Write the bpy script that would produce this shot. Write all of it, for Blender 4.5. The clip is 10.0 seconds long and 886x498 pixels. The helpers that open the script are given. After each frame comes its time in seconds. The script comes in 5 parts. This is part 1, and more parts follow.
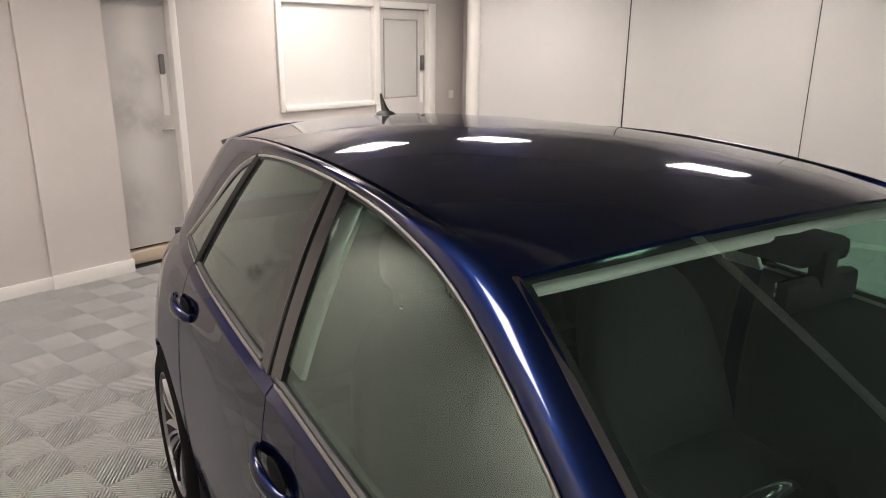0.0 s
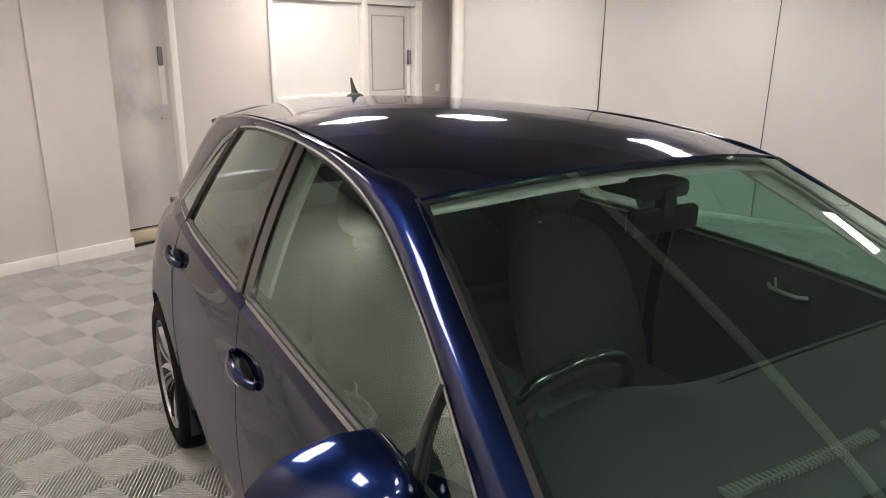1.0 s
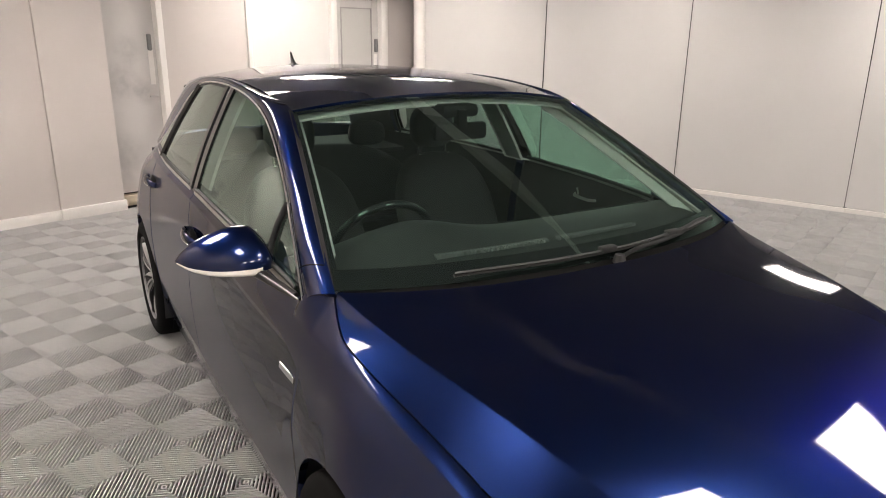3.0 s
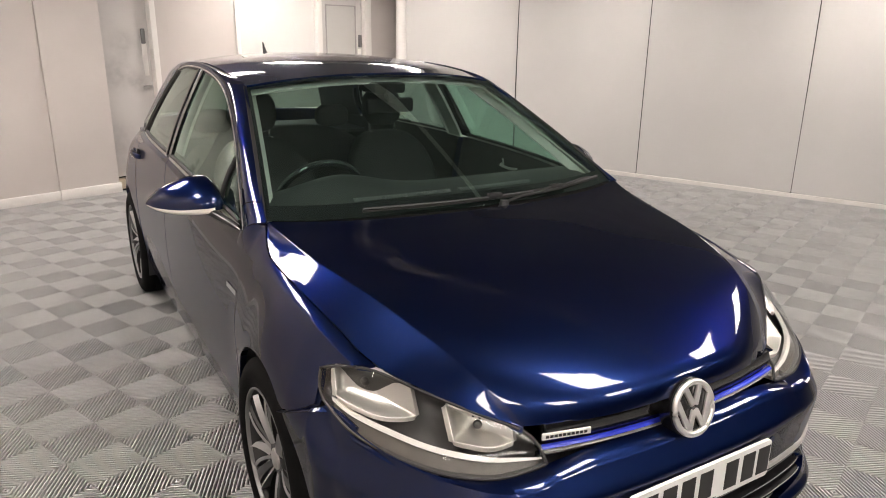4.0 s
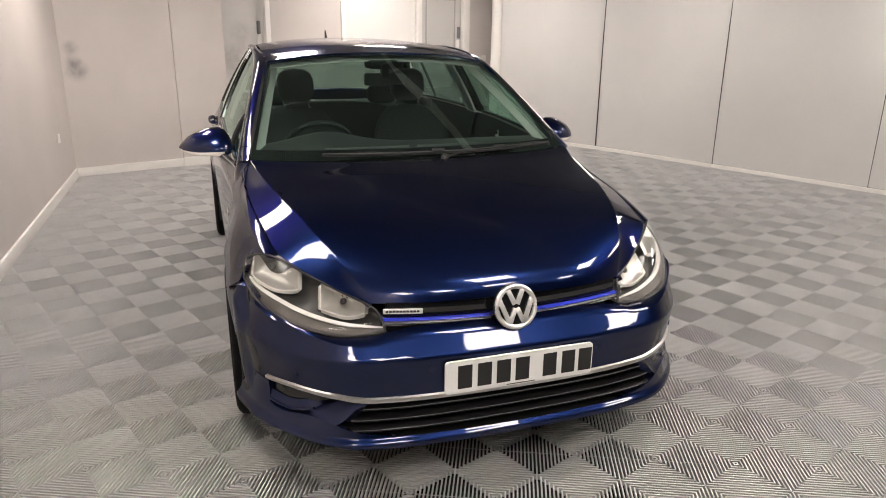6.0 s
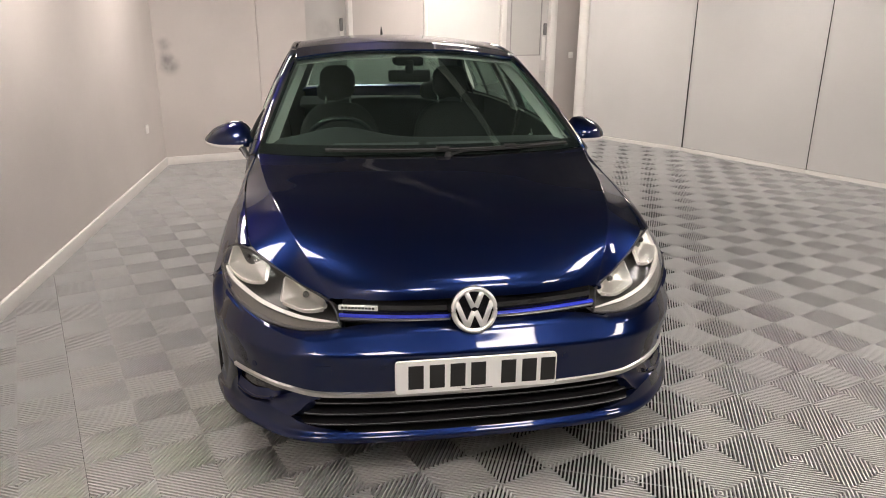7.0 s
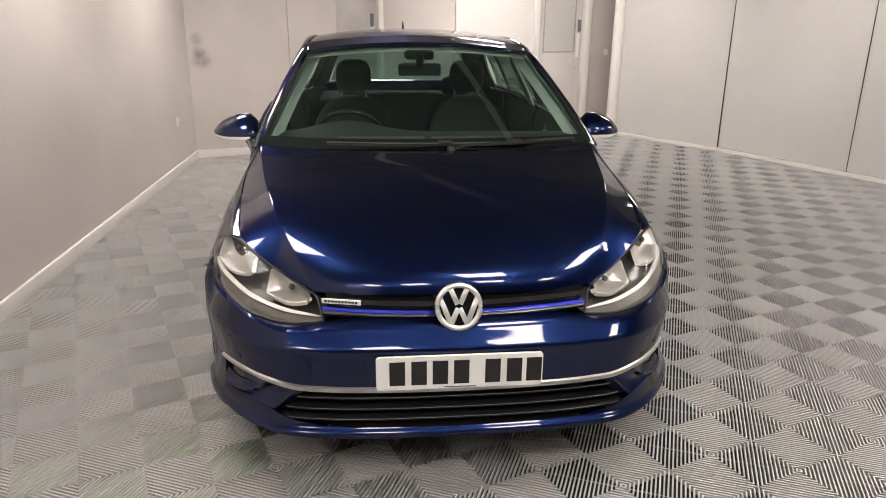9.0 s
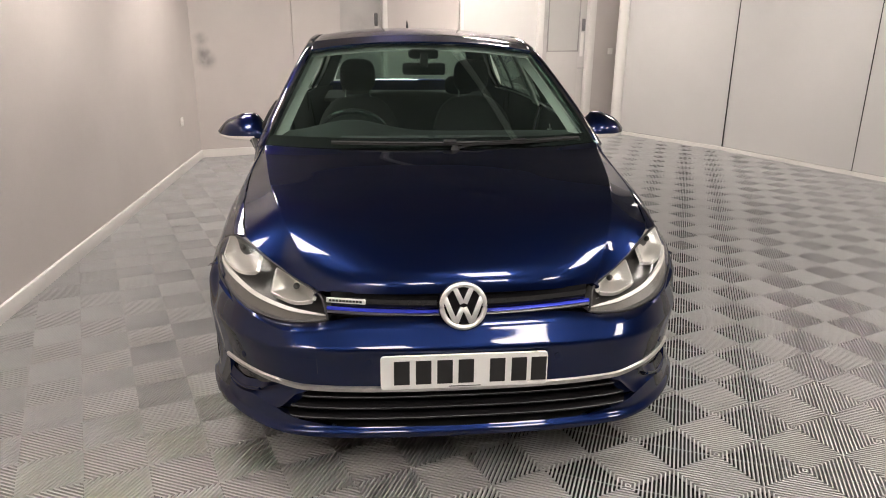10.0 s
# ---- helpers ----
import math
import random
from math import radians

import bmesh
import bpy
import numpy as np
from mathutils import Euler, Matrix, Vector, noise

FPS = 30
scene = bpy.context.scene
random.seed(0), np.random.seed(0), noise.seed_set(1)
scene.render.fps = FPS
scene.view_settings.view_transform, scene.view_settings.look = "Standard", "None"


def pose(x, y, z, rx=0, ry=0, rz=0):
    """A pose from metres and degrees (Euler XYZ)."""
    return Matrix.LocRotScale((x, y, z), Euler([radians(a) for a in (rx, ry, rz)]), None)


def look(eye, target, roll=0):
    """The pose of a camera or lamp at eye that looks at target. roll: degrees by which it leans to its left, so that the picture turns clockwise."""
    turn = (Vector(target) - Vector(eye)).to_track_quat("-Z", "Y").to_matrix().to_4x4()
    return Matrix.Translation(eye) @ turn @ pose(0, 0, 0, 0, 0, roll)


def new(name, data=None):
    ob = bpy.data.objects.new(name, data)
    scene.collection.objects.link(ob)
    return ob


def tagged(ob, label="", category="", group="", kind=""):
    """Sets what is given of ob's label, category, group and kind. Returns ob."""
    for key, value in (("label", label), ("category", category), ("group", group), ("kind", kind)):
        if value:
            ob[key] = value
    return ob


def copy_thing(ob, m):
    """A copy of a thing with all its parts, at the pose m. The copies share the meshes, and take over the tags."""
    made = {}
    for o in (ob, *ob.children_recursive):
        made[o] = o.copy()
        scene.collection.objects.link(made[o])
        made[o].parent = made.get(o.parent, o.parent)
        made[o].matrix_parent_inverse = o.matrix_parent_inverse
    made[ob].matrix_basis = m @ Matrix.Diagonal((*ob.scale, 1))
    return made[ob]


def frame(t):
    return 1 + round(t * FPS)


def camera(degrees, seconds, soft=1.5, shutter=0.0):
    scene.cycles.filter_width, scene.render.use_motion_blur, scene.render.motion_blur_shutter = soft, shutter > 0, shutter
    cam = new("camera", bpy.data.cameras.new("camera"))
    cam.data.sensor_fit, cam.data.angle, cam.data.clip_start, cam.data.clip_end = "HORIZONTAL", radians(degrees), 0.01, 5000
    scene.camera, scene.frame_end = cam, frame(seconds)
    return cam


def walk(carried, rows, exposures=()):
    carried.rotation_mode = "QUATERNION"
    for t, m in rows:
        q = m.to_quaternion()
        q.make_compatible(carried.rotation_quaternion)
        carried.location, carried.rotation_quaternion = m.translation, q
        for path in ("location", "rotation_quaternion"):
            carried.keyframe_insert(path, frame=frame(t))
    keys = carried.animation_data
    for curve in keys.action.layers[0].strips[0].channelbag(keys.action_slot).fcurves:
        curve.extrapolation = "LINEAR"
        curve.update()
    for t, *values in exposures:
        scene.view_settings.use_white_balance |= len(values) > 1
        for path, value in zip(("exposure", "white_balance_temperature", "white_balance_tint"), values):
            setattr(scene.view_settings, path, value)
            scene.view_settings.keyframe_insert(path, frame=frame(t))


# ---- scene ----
cam = camera(64.6, 10.0, 1.0)
PATH = [
    (0, (-1.183, 1.08, 1.674), (-0.198, 2.724, 1.104), 0.5),
    (0.5, (-1.219, 0.883, 1.666), (-0.231, 2.527, 1.097), 0.7),
    (1, (-1.246, 0.662, 1.647), (-0.26, 2.304, 1.072), 0.7),
    (1.5, (-1.286, 0.423, 1.636), (-0.301, 2.065, 1.061), 0.6),
    (2, (-1.314, 0.157, 1.619), (-0.328, 1.799, 1.043), 0.7),
    (2.5, (-1.334, -0.104, 1.599), (-0.347, 1.535, 1.017), 0.6),
    (4, (-1.358, -0.98, 1.544), (-0.377, 0.661, 0.958), 0.8),
    (4.5, (-1.318, -1.282, 1.53), (-0.365, 0.374, 0.941), 0.7),
    (5, (-1.231, -1.55, 1.524), (-0.353, 0.146, 0.93), 0.8),
    (5.5, (-1.089, -1.765, 1.51), (-0.315, -0.02, 0.913), 0.6),
    (6, (-0.91, -1.873, 1.51), (-0.292, -0.069, 0.907), 0.7),
    (7.3, (-0.347, -1.975, 1.513), (-0.081, -0.09, 0.898), 0.5),
    (7.5, (-0.314, -1.983, 1.51), (-0.065, -0.096, 0.895), 0.6),
    (8, (-0.275, -1.977, 1.505), (-0.051, -0.088, 0.887), 0.6),
    (8.5, (-0.264, -1.957, 1.496), (-0.053, -0.067, 0.876), 0.6),
    (9, (-0.263, -1.944, 1.493), (-0.062, -0.053, 0.872), 0.6),
    (9.5, (-0.265, -1.943, 1.494), (-0.07, -0.052, 0.872), 0.7),
    (10, (-0.265, -1.942, 1.491), (-0.075, -0.051, 0.869), 0.5),
]
walk(cam, [(t, look(eye, target, roll)) for t, eye, target, roll in PATH], [(0.0, -0.05), (1.5, 0.06), (2.5, 0.14), (4.0, 0.10), (5.5, 0.02), (7.5, -0.03), (10.0, -0.03)])

# ---- light ----
world = bpy.data.worlds.new("dim_surround")
world.use_nodes = True
world.node_tree.nodes["Background"].inputs[0].default_value = (0.5, 0.47, 0.44, 1)
world.node_tree.nodes["Background"].inputs[1].default_value = 0.02
scene.world = world
CEILING = 2.45
LAMP_POWER = 30.0
LAMP_TINT = (1.0, 0.897, 0.825)
# centres of the ceiling panels
LAMPS = [(-1.6, 4.6), (-1.6, 2.6), (-1.45, 0.6), (-1.75, -2.2), (-0.45, -2.1), (0.85, -1.75), (2.6, -1.6), (0.5, -0.28), (2.3, 0.15), (4.05, 0.7), (4.6, 2.5), (3.45, 4.55), (-0.1, 4.9), (1.25, 6.75), (2.55, 6.45)]


# ---- materials ----
def material(name, colour, rough=0.5, metal=0.0, vary=0.1, scale=4.0, fine=90.0, bump=0.0, coat=0.0, spec=0.5, mottled=0.08, per_object=0.0, edge=None):
    """A principled surface with colour and gloss that vary at two scales."""
    m = bpy.data.materials.new(name)
    m.use_nodes = True
    t = m.node_tree
    p = t.nodes["Principled BSDF"]
    co = t.nodes.new("ShaderNodeTexCoord")
    big = t.nodes.new("ShaderNodeTexNoise")
    big.inputs["Scale"].default_value, big.inputs["Detail"].default_value = scale, 4
    small = t.nodes.new("ShaderNodeTexNoise")
    small.inputs["Scale"].default_value, small.inputs["Detail"].default_value = fine, 3
    for n in (big, small):
        t.links.new(co.outputs["Object"], n.inputs["Vector"])
    mix = t.nodes.new("ShaderNodeMath")
    mix.operation = "MULTIPLY_ADD"
    t.links.new(small.outputs["Fac"], mix.inputs[0])
    mix.inputs[1].default_value = 0.35
    t.links.new(big.outputs["Fac"], mix.inputs[2])
    value = mix.outputs[0]
    if per_object:
        info = t.nodes.new("ShaderNodeObjectInfo")
        add = t.nodes.new("ShaderNodeMath")
        add.operation = "MULTIPLY_ADD"
        t.links.new(info.outputs["Random"], add.inputs[0])
        add.inputs[1].default_value = per_object
        t.links.new(value, add.inputs[2])
        value = add.outputs[0]
    ramp = t.nodes.new("ShaderNodeMapRange")
    ramp.inputs["From Min"].default_value, ramp.inputs["From Max"].default_value = 0.35, 1.0
    ramp.inputs["To Min"].default_value, ramp.inputs["To Max"].default_value = 1 - vary, 1 + vary
    t.links.new(value, ramp.inputs["Value"])
    hue = t.nodes.new("ShaderNodeMix")
    hue.data_type, hue.blend_type = "RGBA", "MULTIPLY"
    hue.inputs[0].default_value = 1.0
    hue.inputs[6].default_value = (*colour, 1)
    t.links.new(ramp.outputs[0], hue.inputs[7])
    t.links.new(hue.outputs[2], p.inputs["Base Color"])
    gloss = t.nodes.new("ShaderNodeMapRange")
    gloss.inputs["To Min"].default_value, gloss.inputs["To Max"].default_value = max(0.0, rough * (1 - mottled)), min(1.0, rough * (1 + mottled))
    t.links.new(big.outputs["Fac"], gloss.inputs["Value"])
    t.links.new(gloss.outputs[0], p.inputs["Roughness"])
    p.inputs["Metallic"].default_value = metal
    p.inputs["Specular IOR Level"].default_value = spec
    p.inputs["Coat Weight"].default_value = coat
    if edge:
        p.inputs["Specular Tint"].default_value = (*edge, 1)
    p.inputs["Coat Roughness"].default_value, p.inputs["Coat IOR"].default_value = 0.04, 1.5
    if bump:
        b = t.nodes.new("ShaderNodeBump")
        b.inputs["Strength"].default_value, b.inputs["Distance"].default_value = bump, 0.004
        t.links.new(small.outputs["Fac"], b.inputs["Height"])
        t.links.new(b.outputs[0], p.inputs["Normal"])
    return m


def clear(name, tint, ior=1.5, rough=0.0, sheen=(1, 1, 1)):
    """A thin pane: see-through with a tint, and a gloss that grows towards the edge-on view."""
    m = bpy.data.materials.new(name)
    m.use_nodes = True
    t = m.node_tree
    t.nodes.remove(t.nodes["Principled BSDF"])
    see, shine, mix, edge, power, gloss = (t.nodes.new(n) for n in ("ShaderNodeBsdfTransparent", "ShaderNodeBsdfGlossy", "ShaderNodeMixShader", "ShaderNodeLayerWeight", "ShaderNodeMath", "ShaderNodeMapRange"))
    see.inputs[0].default_value = (*tint, 1)
    shine.inputs["Roughness"].default_value = rough
    shine.inputs["Color"].default_value = (*sheen, 1)
    edge.inputs[0].default_value = 0.5
    power.operation = "POWER"
    power.inputs[1].default_value = 4.0
    gloss.inputs["To Min"].default_value, gloss.inputs["To Max"].default_value = ((ior - 1) / (ior + 1)) ** 2, 1.0
    t.links.new(edge.outputs["Facing"], power.inputs[0])
    t.links.new(power.outputs[0], gloss.inputs["Value"])
    t.links.new(gloss.outputs[0], mix.inputs[0])
    t.links.new(see.outputs[0], mix.inputs[1])
    t.links.new(shine.outputs[0], mix.inputs[2])
    t.links.new(mix.outputs[0], t.nodes["Material Output"].inputs[0])
    return m


def glowing(name, tint, strength):
    m = bpy.data.materials.new(name)
    m.use_nodes = True
    p = m.node_tree.nodes["Principled BSDF"]
    p.inputs["Base Color"].default_value = (0.8, 0.8, 0.8, 1)
    p.inputs["Emission Color"].default_value = (*tint, 1)
    p.inputs["Emission Strength"].default_value = strength
    return m


WALL = material("wall_paint", (0.56, 0.52, 0.498), 0.6, vary=0.09, scale=1.3, fine=160, bump=0.05)
SHEET = material("wall_sheet", (0.59, 0.58, 0.57), 0.6, vary=0.07, scale=0.9, fine=220, bump=0.04)
TRIM = material("white_gloss_trim", (0.78, 0.76, 0.73), 0.35, vary=0.04, scale=3, fine=60, bump=0.02)
DOOR = material("door_paint", (0.58, 0.56, 0.545), 0.5, vary=0.06, scale=2, fine=120, bump=0.04)
BEAD = material("glazing_bead_grey", (0.36, 0.35, 0.34), 0.5)
DOORPANE = material("frosted_door_pane", (0.52, 0.51, 0.49), 0.3, vary=0.04, scale=1, fine=40)
FROST = material("frosted_pane", (0.69, 0.68, 0.66), 0.26, vary=0.03, scale=1, fine=40)
STAINED = material("wall_paint_smudged", (0.56, 0.52, 0.498), 0.6, vary=0.09, scale=1.3, fine=160, bump=0.05)


def smudge(mat, places):
    """Rubbed dark marks on a painted surface: (x, y, z, radius, depth of tone)."""
    t = mat.node_tree
    p = t.nodes["Principled BSDF"]
    source = p.inputs["Base Color"].links[0].from_socket
    co = t.nodes.new("ShaderNodeTexCoord")
    wob = t.nodes.new("ShaderNodeTexNoise")
    wob.inputs["Scale"].default_value = 14
    t.links.new(co.outputs["Object"], wob.inputs["Vector"])
    for x, y, z, r, tone in places:
        d = t.nodes.new("ShaderNodeVectorMath")
        d.operation = "DISTANCE"
        d.inputs[1].default_value = (x, y, z)
        t.links.new(co.outputs["Object"], d.inputs[0])
        fade = t.nodes.new("ShaderNodeMapRange")
        fade.interpolation_type = "SMOOTHSTEP"
        fade.inputs["From Min"].default_value, fade.inputs["From Max"].default_value = r * 0.2, r
        fade.inputs["To Min"].default_value, fade.inputs["To Max"].default_value = tone, 0.0
        t.links.new(d.outputs["Value"], fade.inputs["Value"])
        rub = t.nodes.new("ShaderNodeMath")
        rub.operation = "MULTIPLY"
        t.links.new(fade.outputs[0], rub.inputs[0])
        t.links.new(wob.outputs["Fac"], rub.inputs[1])
        mix = t.nodes.new("ShaderNodeMix")
        mix.data_type, mix.blend_type = "RGBA", "MULTIPLY"
        mix.inputs[7].default_value = (0.30, 0.30, 0.32, 1)
        t.links.new(rub.outputs[0], mix.inputs[0])
        t.links.new(source, mix.inputs[6])
        source = mix.outputs[2]
    t.links.new(source, p.inputs["Base Color"])


LEAF = material("door_paint_rubbed", (0.58, 0.56, 0.545), 0.5, vary=0.06, scale=2, fine=120, bump=0.04)
smudge(LEAF, [(-0.50, 6.86, 1.13, 0.26, 0.55), (-0.42, 6.88, 1.42, 0.20, 0.5), (-0.30, 6.90, 1.03, 0.16, 0.6), (-0.55, 6.84, 0.45, 0.30, 0.4)])
smudge(STAINED, [(-2.085, 6.118, 1.27, 0.10, 0.7), (-2.055, 6.127, 1.06, 0.14, 1.0), (-2.08, 6.12, 1.14, 0.10, 0.7)])
DARK = material("dark_gap", (0.02, 0.02, 0.02), 0.7, vary=0.2)
CEIL = material("dark_ceiling", (0.21, 0.21, 0.215), 0.8, vary=0.15, scale=3, bump=0.1)
TILE = material("grey_plastic_tile", (0.44, 0.442, 0.438), 0.5, vary=0.10, scale=5, fine=60, per_object=0.12, mottled=0.2)
# near-black: the deep shade between the tile ribs is put into this colour
SLAB = material("gap_shade_slab", (0.004, 0.004, 0.004), 0.95)
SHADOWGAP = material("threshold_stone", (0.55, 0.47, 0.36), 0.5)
STEEL = material("brushed_steel", (0.55, 0.54, 0.53), 0.3, metal=1.0, vary=0.08)
GREYMETAL = material("grey_metal", (0.22, 0.22, 0.22), 0.4, metal=0.6)
GLOW = glowing("lamp_diffuser", LAMP_TINT, LAMP_POWER)

PAINT = material("blue_metallic_paint", (0.0055, 0.0138, 0.064), 0.33, metal=0.95, vary=0.05, scale=2, fine=900, coat=0.9, mottled=0.05, edge=(0.13, 0.14, 0.24))
BLACKGLOSS = material("gloss_black", (0.008, 0.008, 0.009), 0.12, vary=0.1, coat=0.5)
PLASTIC = material("black_plastic", (0.018, 0.018, 0.019), 0.5, vary=0.15, fine=300, bump=0.1)
SLATGREY = material("grille_slat", (0.010, 0.010, 0.011), 0.5, vary=0.1, spec=0.2)
RUBBER = material("tyre_rubber", (0.007, 0.007, 0.0072), 0.8, spec=0.06, vary=0.2, scale=10, fine=200, bump=0.15)
BADGE = material("badge_silver", (0.90, 0.89, 0.87), 0.45, metal=1.0, vary=0.03)
CHROME = material("chrome", (0.82, 0.81, 0.80), 0.12, metal=1.0, vary=0.03)
SATIN = material("satin_chrome", (0.55, 0.54, 0.52), 0.38, metal=1.0, vary=0.04)
ALLOY = material("machined_alloy", (0.48, 0.48, 0.48), 0.38, metal=1.0, vary=0.05, fine=400)
DISC = material("brake_disc_iron", (0.07, 0.07, 0.07), 0.45, metal=0.7)
WHEELBLACK = material("wheel_black", (0.012, 0.012, 0.013), 0.3, vary=0.1, coat=0.4)
SIDEGLASS = clear("side_window_glass", (0.46, 0.66, 0.56), 2.05, sheen=(0.82, 1.0, 0.90))
GLASS = clear("window_glass", (0.63, 0.87, 0.77), 2.3, sheen=(0.80, 1.0, 0.90))
PRIVACY = clear("rear_window_glass", (0.34, 0.40, 0.37), 1.95, sheen=(0.90, 1.0, 0.94))
LENS = clear("headlight_lens", (0.93, 0.94, 0.94), 1.25)
SILVER = material("reflector_silver", (0.66, 0.64, 0.60), 0.36, metal=0.85, vary=0.05)
GRILLE = material("grille_black", (0.006, 0.006, 0.006), 0.8, spec=0.08)
EDGEGREY = material("slat_edge_grey", (0.16, 0.16, 0.165), 0.35)
ENDWALL = material("charcoal_end_wall", (0.035, 0.035, 0.036), 0.7, vary=0.1, scale=1)
VENTGREY = material("vent_grey", (0.10, 0.10, 0.10), 0.5)
ARMGREY = material("wiper_arm_grey", (0.10, 0.10, 0.102), 0.35)
BLADE = material("wiper_blade", (0.012, 0.012, 0.012), 0.5)
LAMPGREY = material("headlight_bezel", (0.075, 0.073, 0.069), 0.42, metal=0.2)
INDICATOR = material("clear_indicator", (0.12, 0.110, 0.098), 0.3, vary=0.15, scale=30)
LIGHTBAR = material("light_guide", (0.76, 0.74, 0.70), 0.25, vary=0.02)
AMBER = material("amber_lens", (0.55, 0.22, 0.08), 0.2, vary=0.05)
BLUELINE = material("blue_trim_line", (0.03, 0.05, 0.55), 0.25, vary=0.03)
PLATE = material("plate_white", (0.80, 0.80, 0.78), 0.35, vary=0.02)
INK = material("plate_black", (0.012, 0.012, 0.012), 0.4)
CABIN = material("cabin_dark", (0.020, 0.021, 0.021), 0.65, vary=0.15, fine=300)
DASH = material("dashboard_grey", (0.018, 0.0185, 0.0185), 0.6, vary=0.1, fine=300, bump=0.05)
FABRIC = material("seat_fabric", (0.017, 0.017, 0.017), 0.9, vary=0.12, scale=12, fine=60)
LINER = material("pale_headliner", (0.50, 0.49, 0.46), 0.85, vary=0.05, fine=400, bump=0.1)
REDLAMP = material("tail_lamp_red", (0.35, 0.01, 0.012), 0.15, vary=0.05, coat=0.5)
MIRROR = material("mirror_silver", (0.85, 0.86, 0.86), 0.01, metal=1.0, vary=0.0, mottled=0.0)


# ---- shape helpers ----
def mesh_object(name, verts, faces, mat, parent=None, smooth=True, label="", sharp=None):
    me = bpy.data.meshes.new(name)
    me.from_pydata([tuple(map(float, v)) for v in verts], [], [tuple(f) for f in faces])
    me.materials.append(mat)
    if smooth:
        me.polygons.foreach_set("use_smooth", [True] * len(me.polygons))
        if sharp:
            me.set_sharp_from_angle(angle=radians(sharp))
    me.update()
    ob = new(name, me)
    ob.parent = parent
    if label:
        tagged(ob, label)
    return ob


def part(name, bm, mat, parent=None, label="", smooth=False, sharp=35):
    """Links a bmesh as one mesh object under a thing or under a part."""
    bmesh.ops.recalc_face_normals(bm, faces=bm.faces)
    me = bpy.data.meshes.new(name)
    bm.to_mesh(me)
    bm.free()
    me.materials.append(mat)
    if smooth:
        me.polygons.foreach_set("use_smooth", [True] * len(me.polygons))
        me.set_sharp_from_angle(angle=radians(sharp))
    ob = new(name, me)
    ob.parent = parent
    if label:
        tagged(ob, label)
    return ob


def add_box(bm, x0, x1, y0, y1, z0, z1, bevel=0.0, m=None):
    made = bmesh.ops.create_cube(bm, size=1.0)["verts"]
    for v in made:
        v.co = Vector(((x0 + x1) / 2 + v.co.x * (x1 - x0), (y0 + y1) / 2 + v.co.y * (y1 - y0), (z0 + z1) / 2 + v.co.z * (z1 - z0)))
    if bevel:
        edges = list({e for v in made for e in v.link_edges})
        out = bmesh.ops.bevel(bm, geom=edges, offset=bevel, segments=2, affect="EDGES", profile=0.5)
        made = list({v for f in out["faces"] for v in f.verts} | {v for v in made if v.is_valid})
    if m is not None:
        bmesh.ops.transform(bm, matrix=m, verts=[v for v in made if v.is_valid])


def box(name, x0, x1, y0, y1, z0, z1, mat, parent=None, bevel=0.0, label="", m=None):
    bm = bmesh.new()
    add_box(bm, x0, x1, y0, y1, z0, z1, bevel, m)
    return part(name, bm, mat, parent, label, smooth=bevel > 0)


SLOPES = {}


def hermite(knots, y):
    """Smooth value at y through (y, value) knots."""
    key = tuple(knots)
    if key not in SLOPES:
        ys, vs = [k[0] for k in knots], [k[1] for k in knots]
        d = [(vs[i + 1] - vs[i]) / (ys[i + 1] - ys[i]) for i in range(len(ys) - 1)]
        m = [d[0]] + [2 * a * b / (a + b) if a * b > 0 else 0.0 for a, b in zip(d, d[1:])] + [d[-1]]
        SLOPES[key] = (ys, vs, m)
    ys, vs, m = SLOPES[key]
    y = min(max(float(y), ys[0]), ys[-1])
    i = 0
    while i < len(ys) - 2 and y >= ys[i + 1]:
        i += 1
    h = ys[i + 1] - ys[i]
    s = (y - ys[i]) / h
    return (2 * s**3 - 3 * s**2 + 1) * vs[i] + (s**3 - 2 * s**2 + s) * h * m[i] + (-2 * s**3 + 3 * s**2) * vs[i + 1] + (s**3 - s**2) * h * m[i + 1]


def through_points(points, s):
    """Points at s (0 to 1, even steps from control point to control point) on a smooth curve through the control points."""
    p = np.array(points, float)
    q = np.vstack([2 * p[0] - p[1], p, 2 * p[-1] - p[-2]])
    s = np.clip(np.asarray(s, float), 0, 1) * (len(p) - 1)
    i = np.minimum(s.astype(int), len(p) - 2)
    f = (s - i)[:, None]
    a, b, c, d = q[i], q[i + 1], q[i + 2], q[i + 3]
    return 0.5 * (2 * b + (c - a) * f + (2 * a - 5 * b + 4 * c - d) * f**2 + (3 * b - a - 3 * c + d) * f**3)


def even(points, n):
    """n points at equal steps of length along the smooth curve."""
    fine = through_points(points, np.linspace(0, 1, 400))
    run = np.concatenate([[0], np.cumsum(np.linalg.norm(np.diff(fine, axis=0), axis=1))])
    want = np.linspace(0, run[-1], n)
    return np.stack([np.interp(want, run, fine[:, k]) for k in range(3)], 1)


def blend(a, b, n, crown=0.0, way=(0, 0, 1)):
    """A grid of n rows from curve a to curve b, crowned along way in the middle."""
    w = np.linspace(0, 1, n)[:, None, None]
    return a[None] * (1 - w) + b[None] * w + 4 * crown * w * (1 - w) * np.array(way, float)


def grid_normals(g):
    du = np.gradient(g, axis=0)
    dv = np.gradient(g, axis=1)
    n = np.cross(du, dv)
    return n / (np.linalg.norm(n, axis=2, keepdims=True) + 1e-12)


CENTRE = np.array([0.0, 2.1, 0.55])


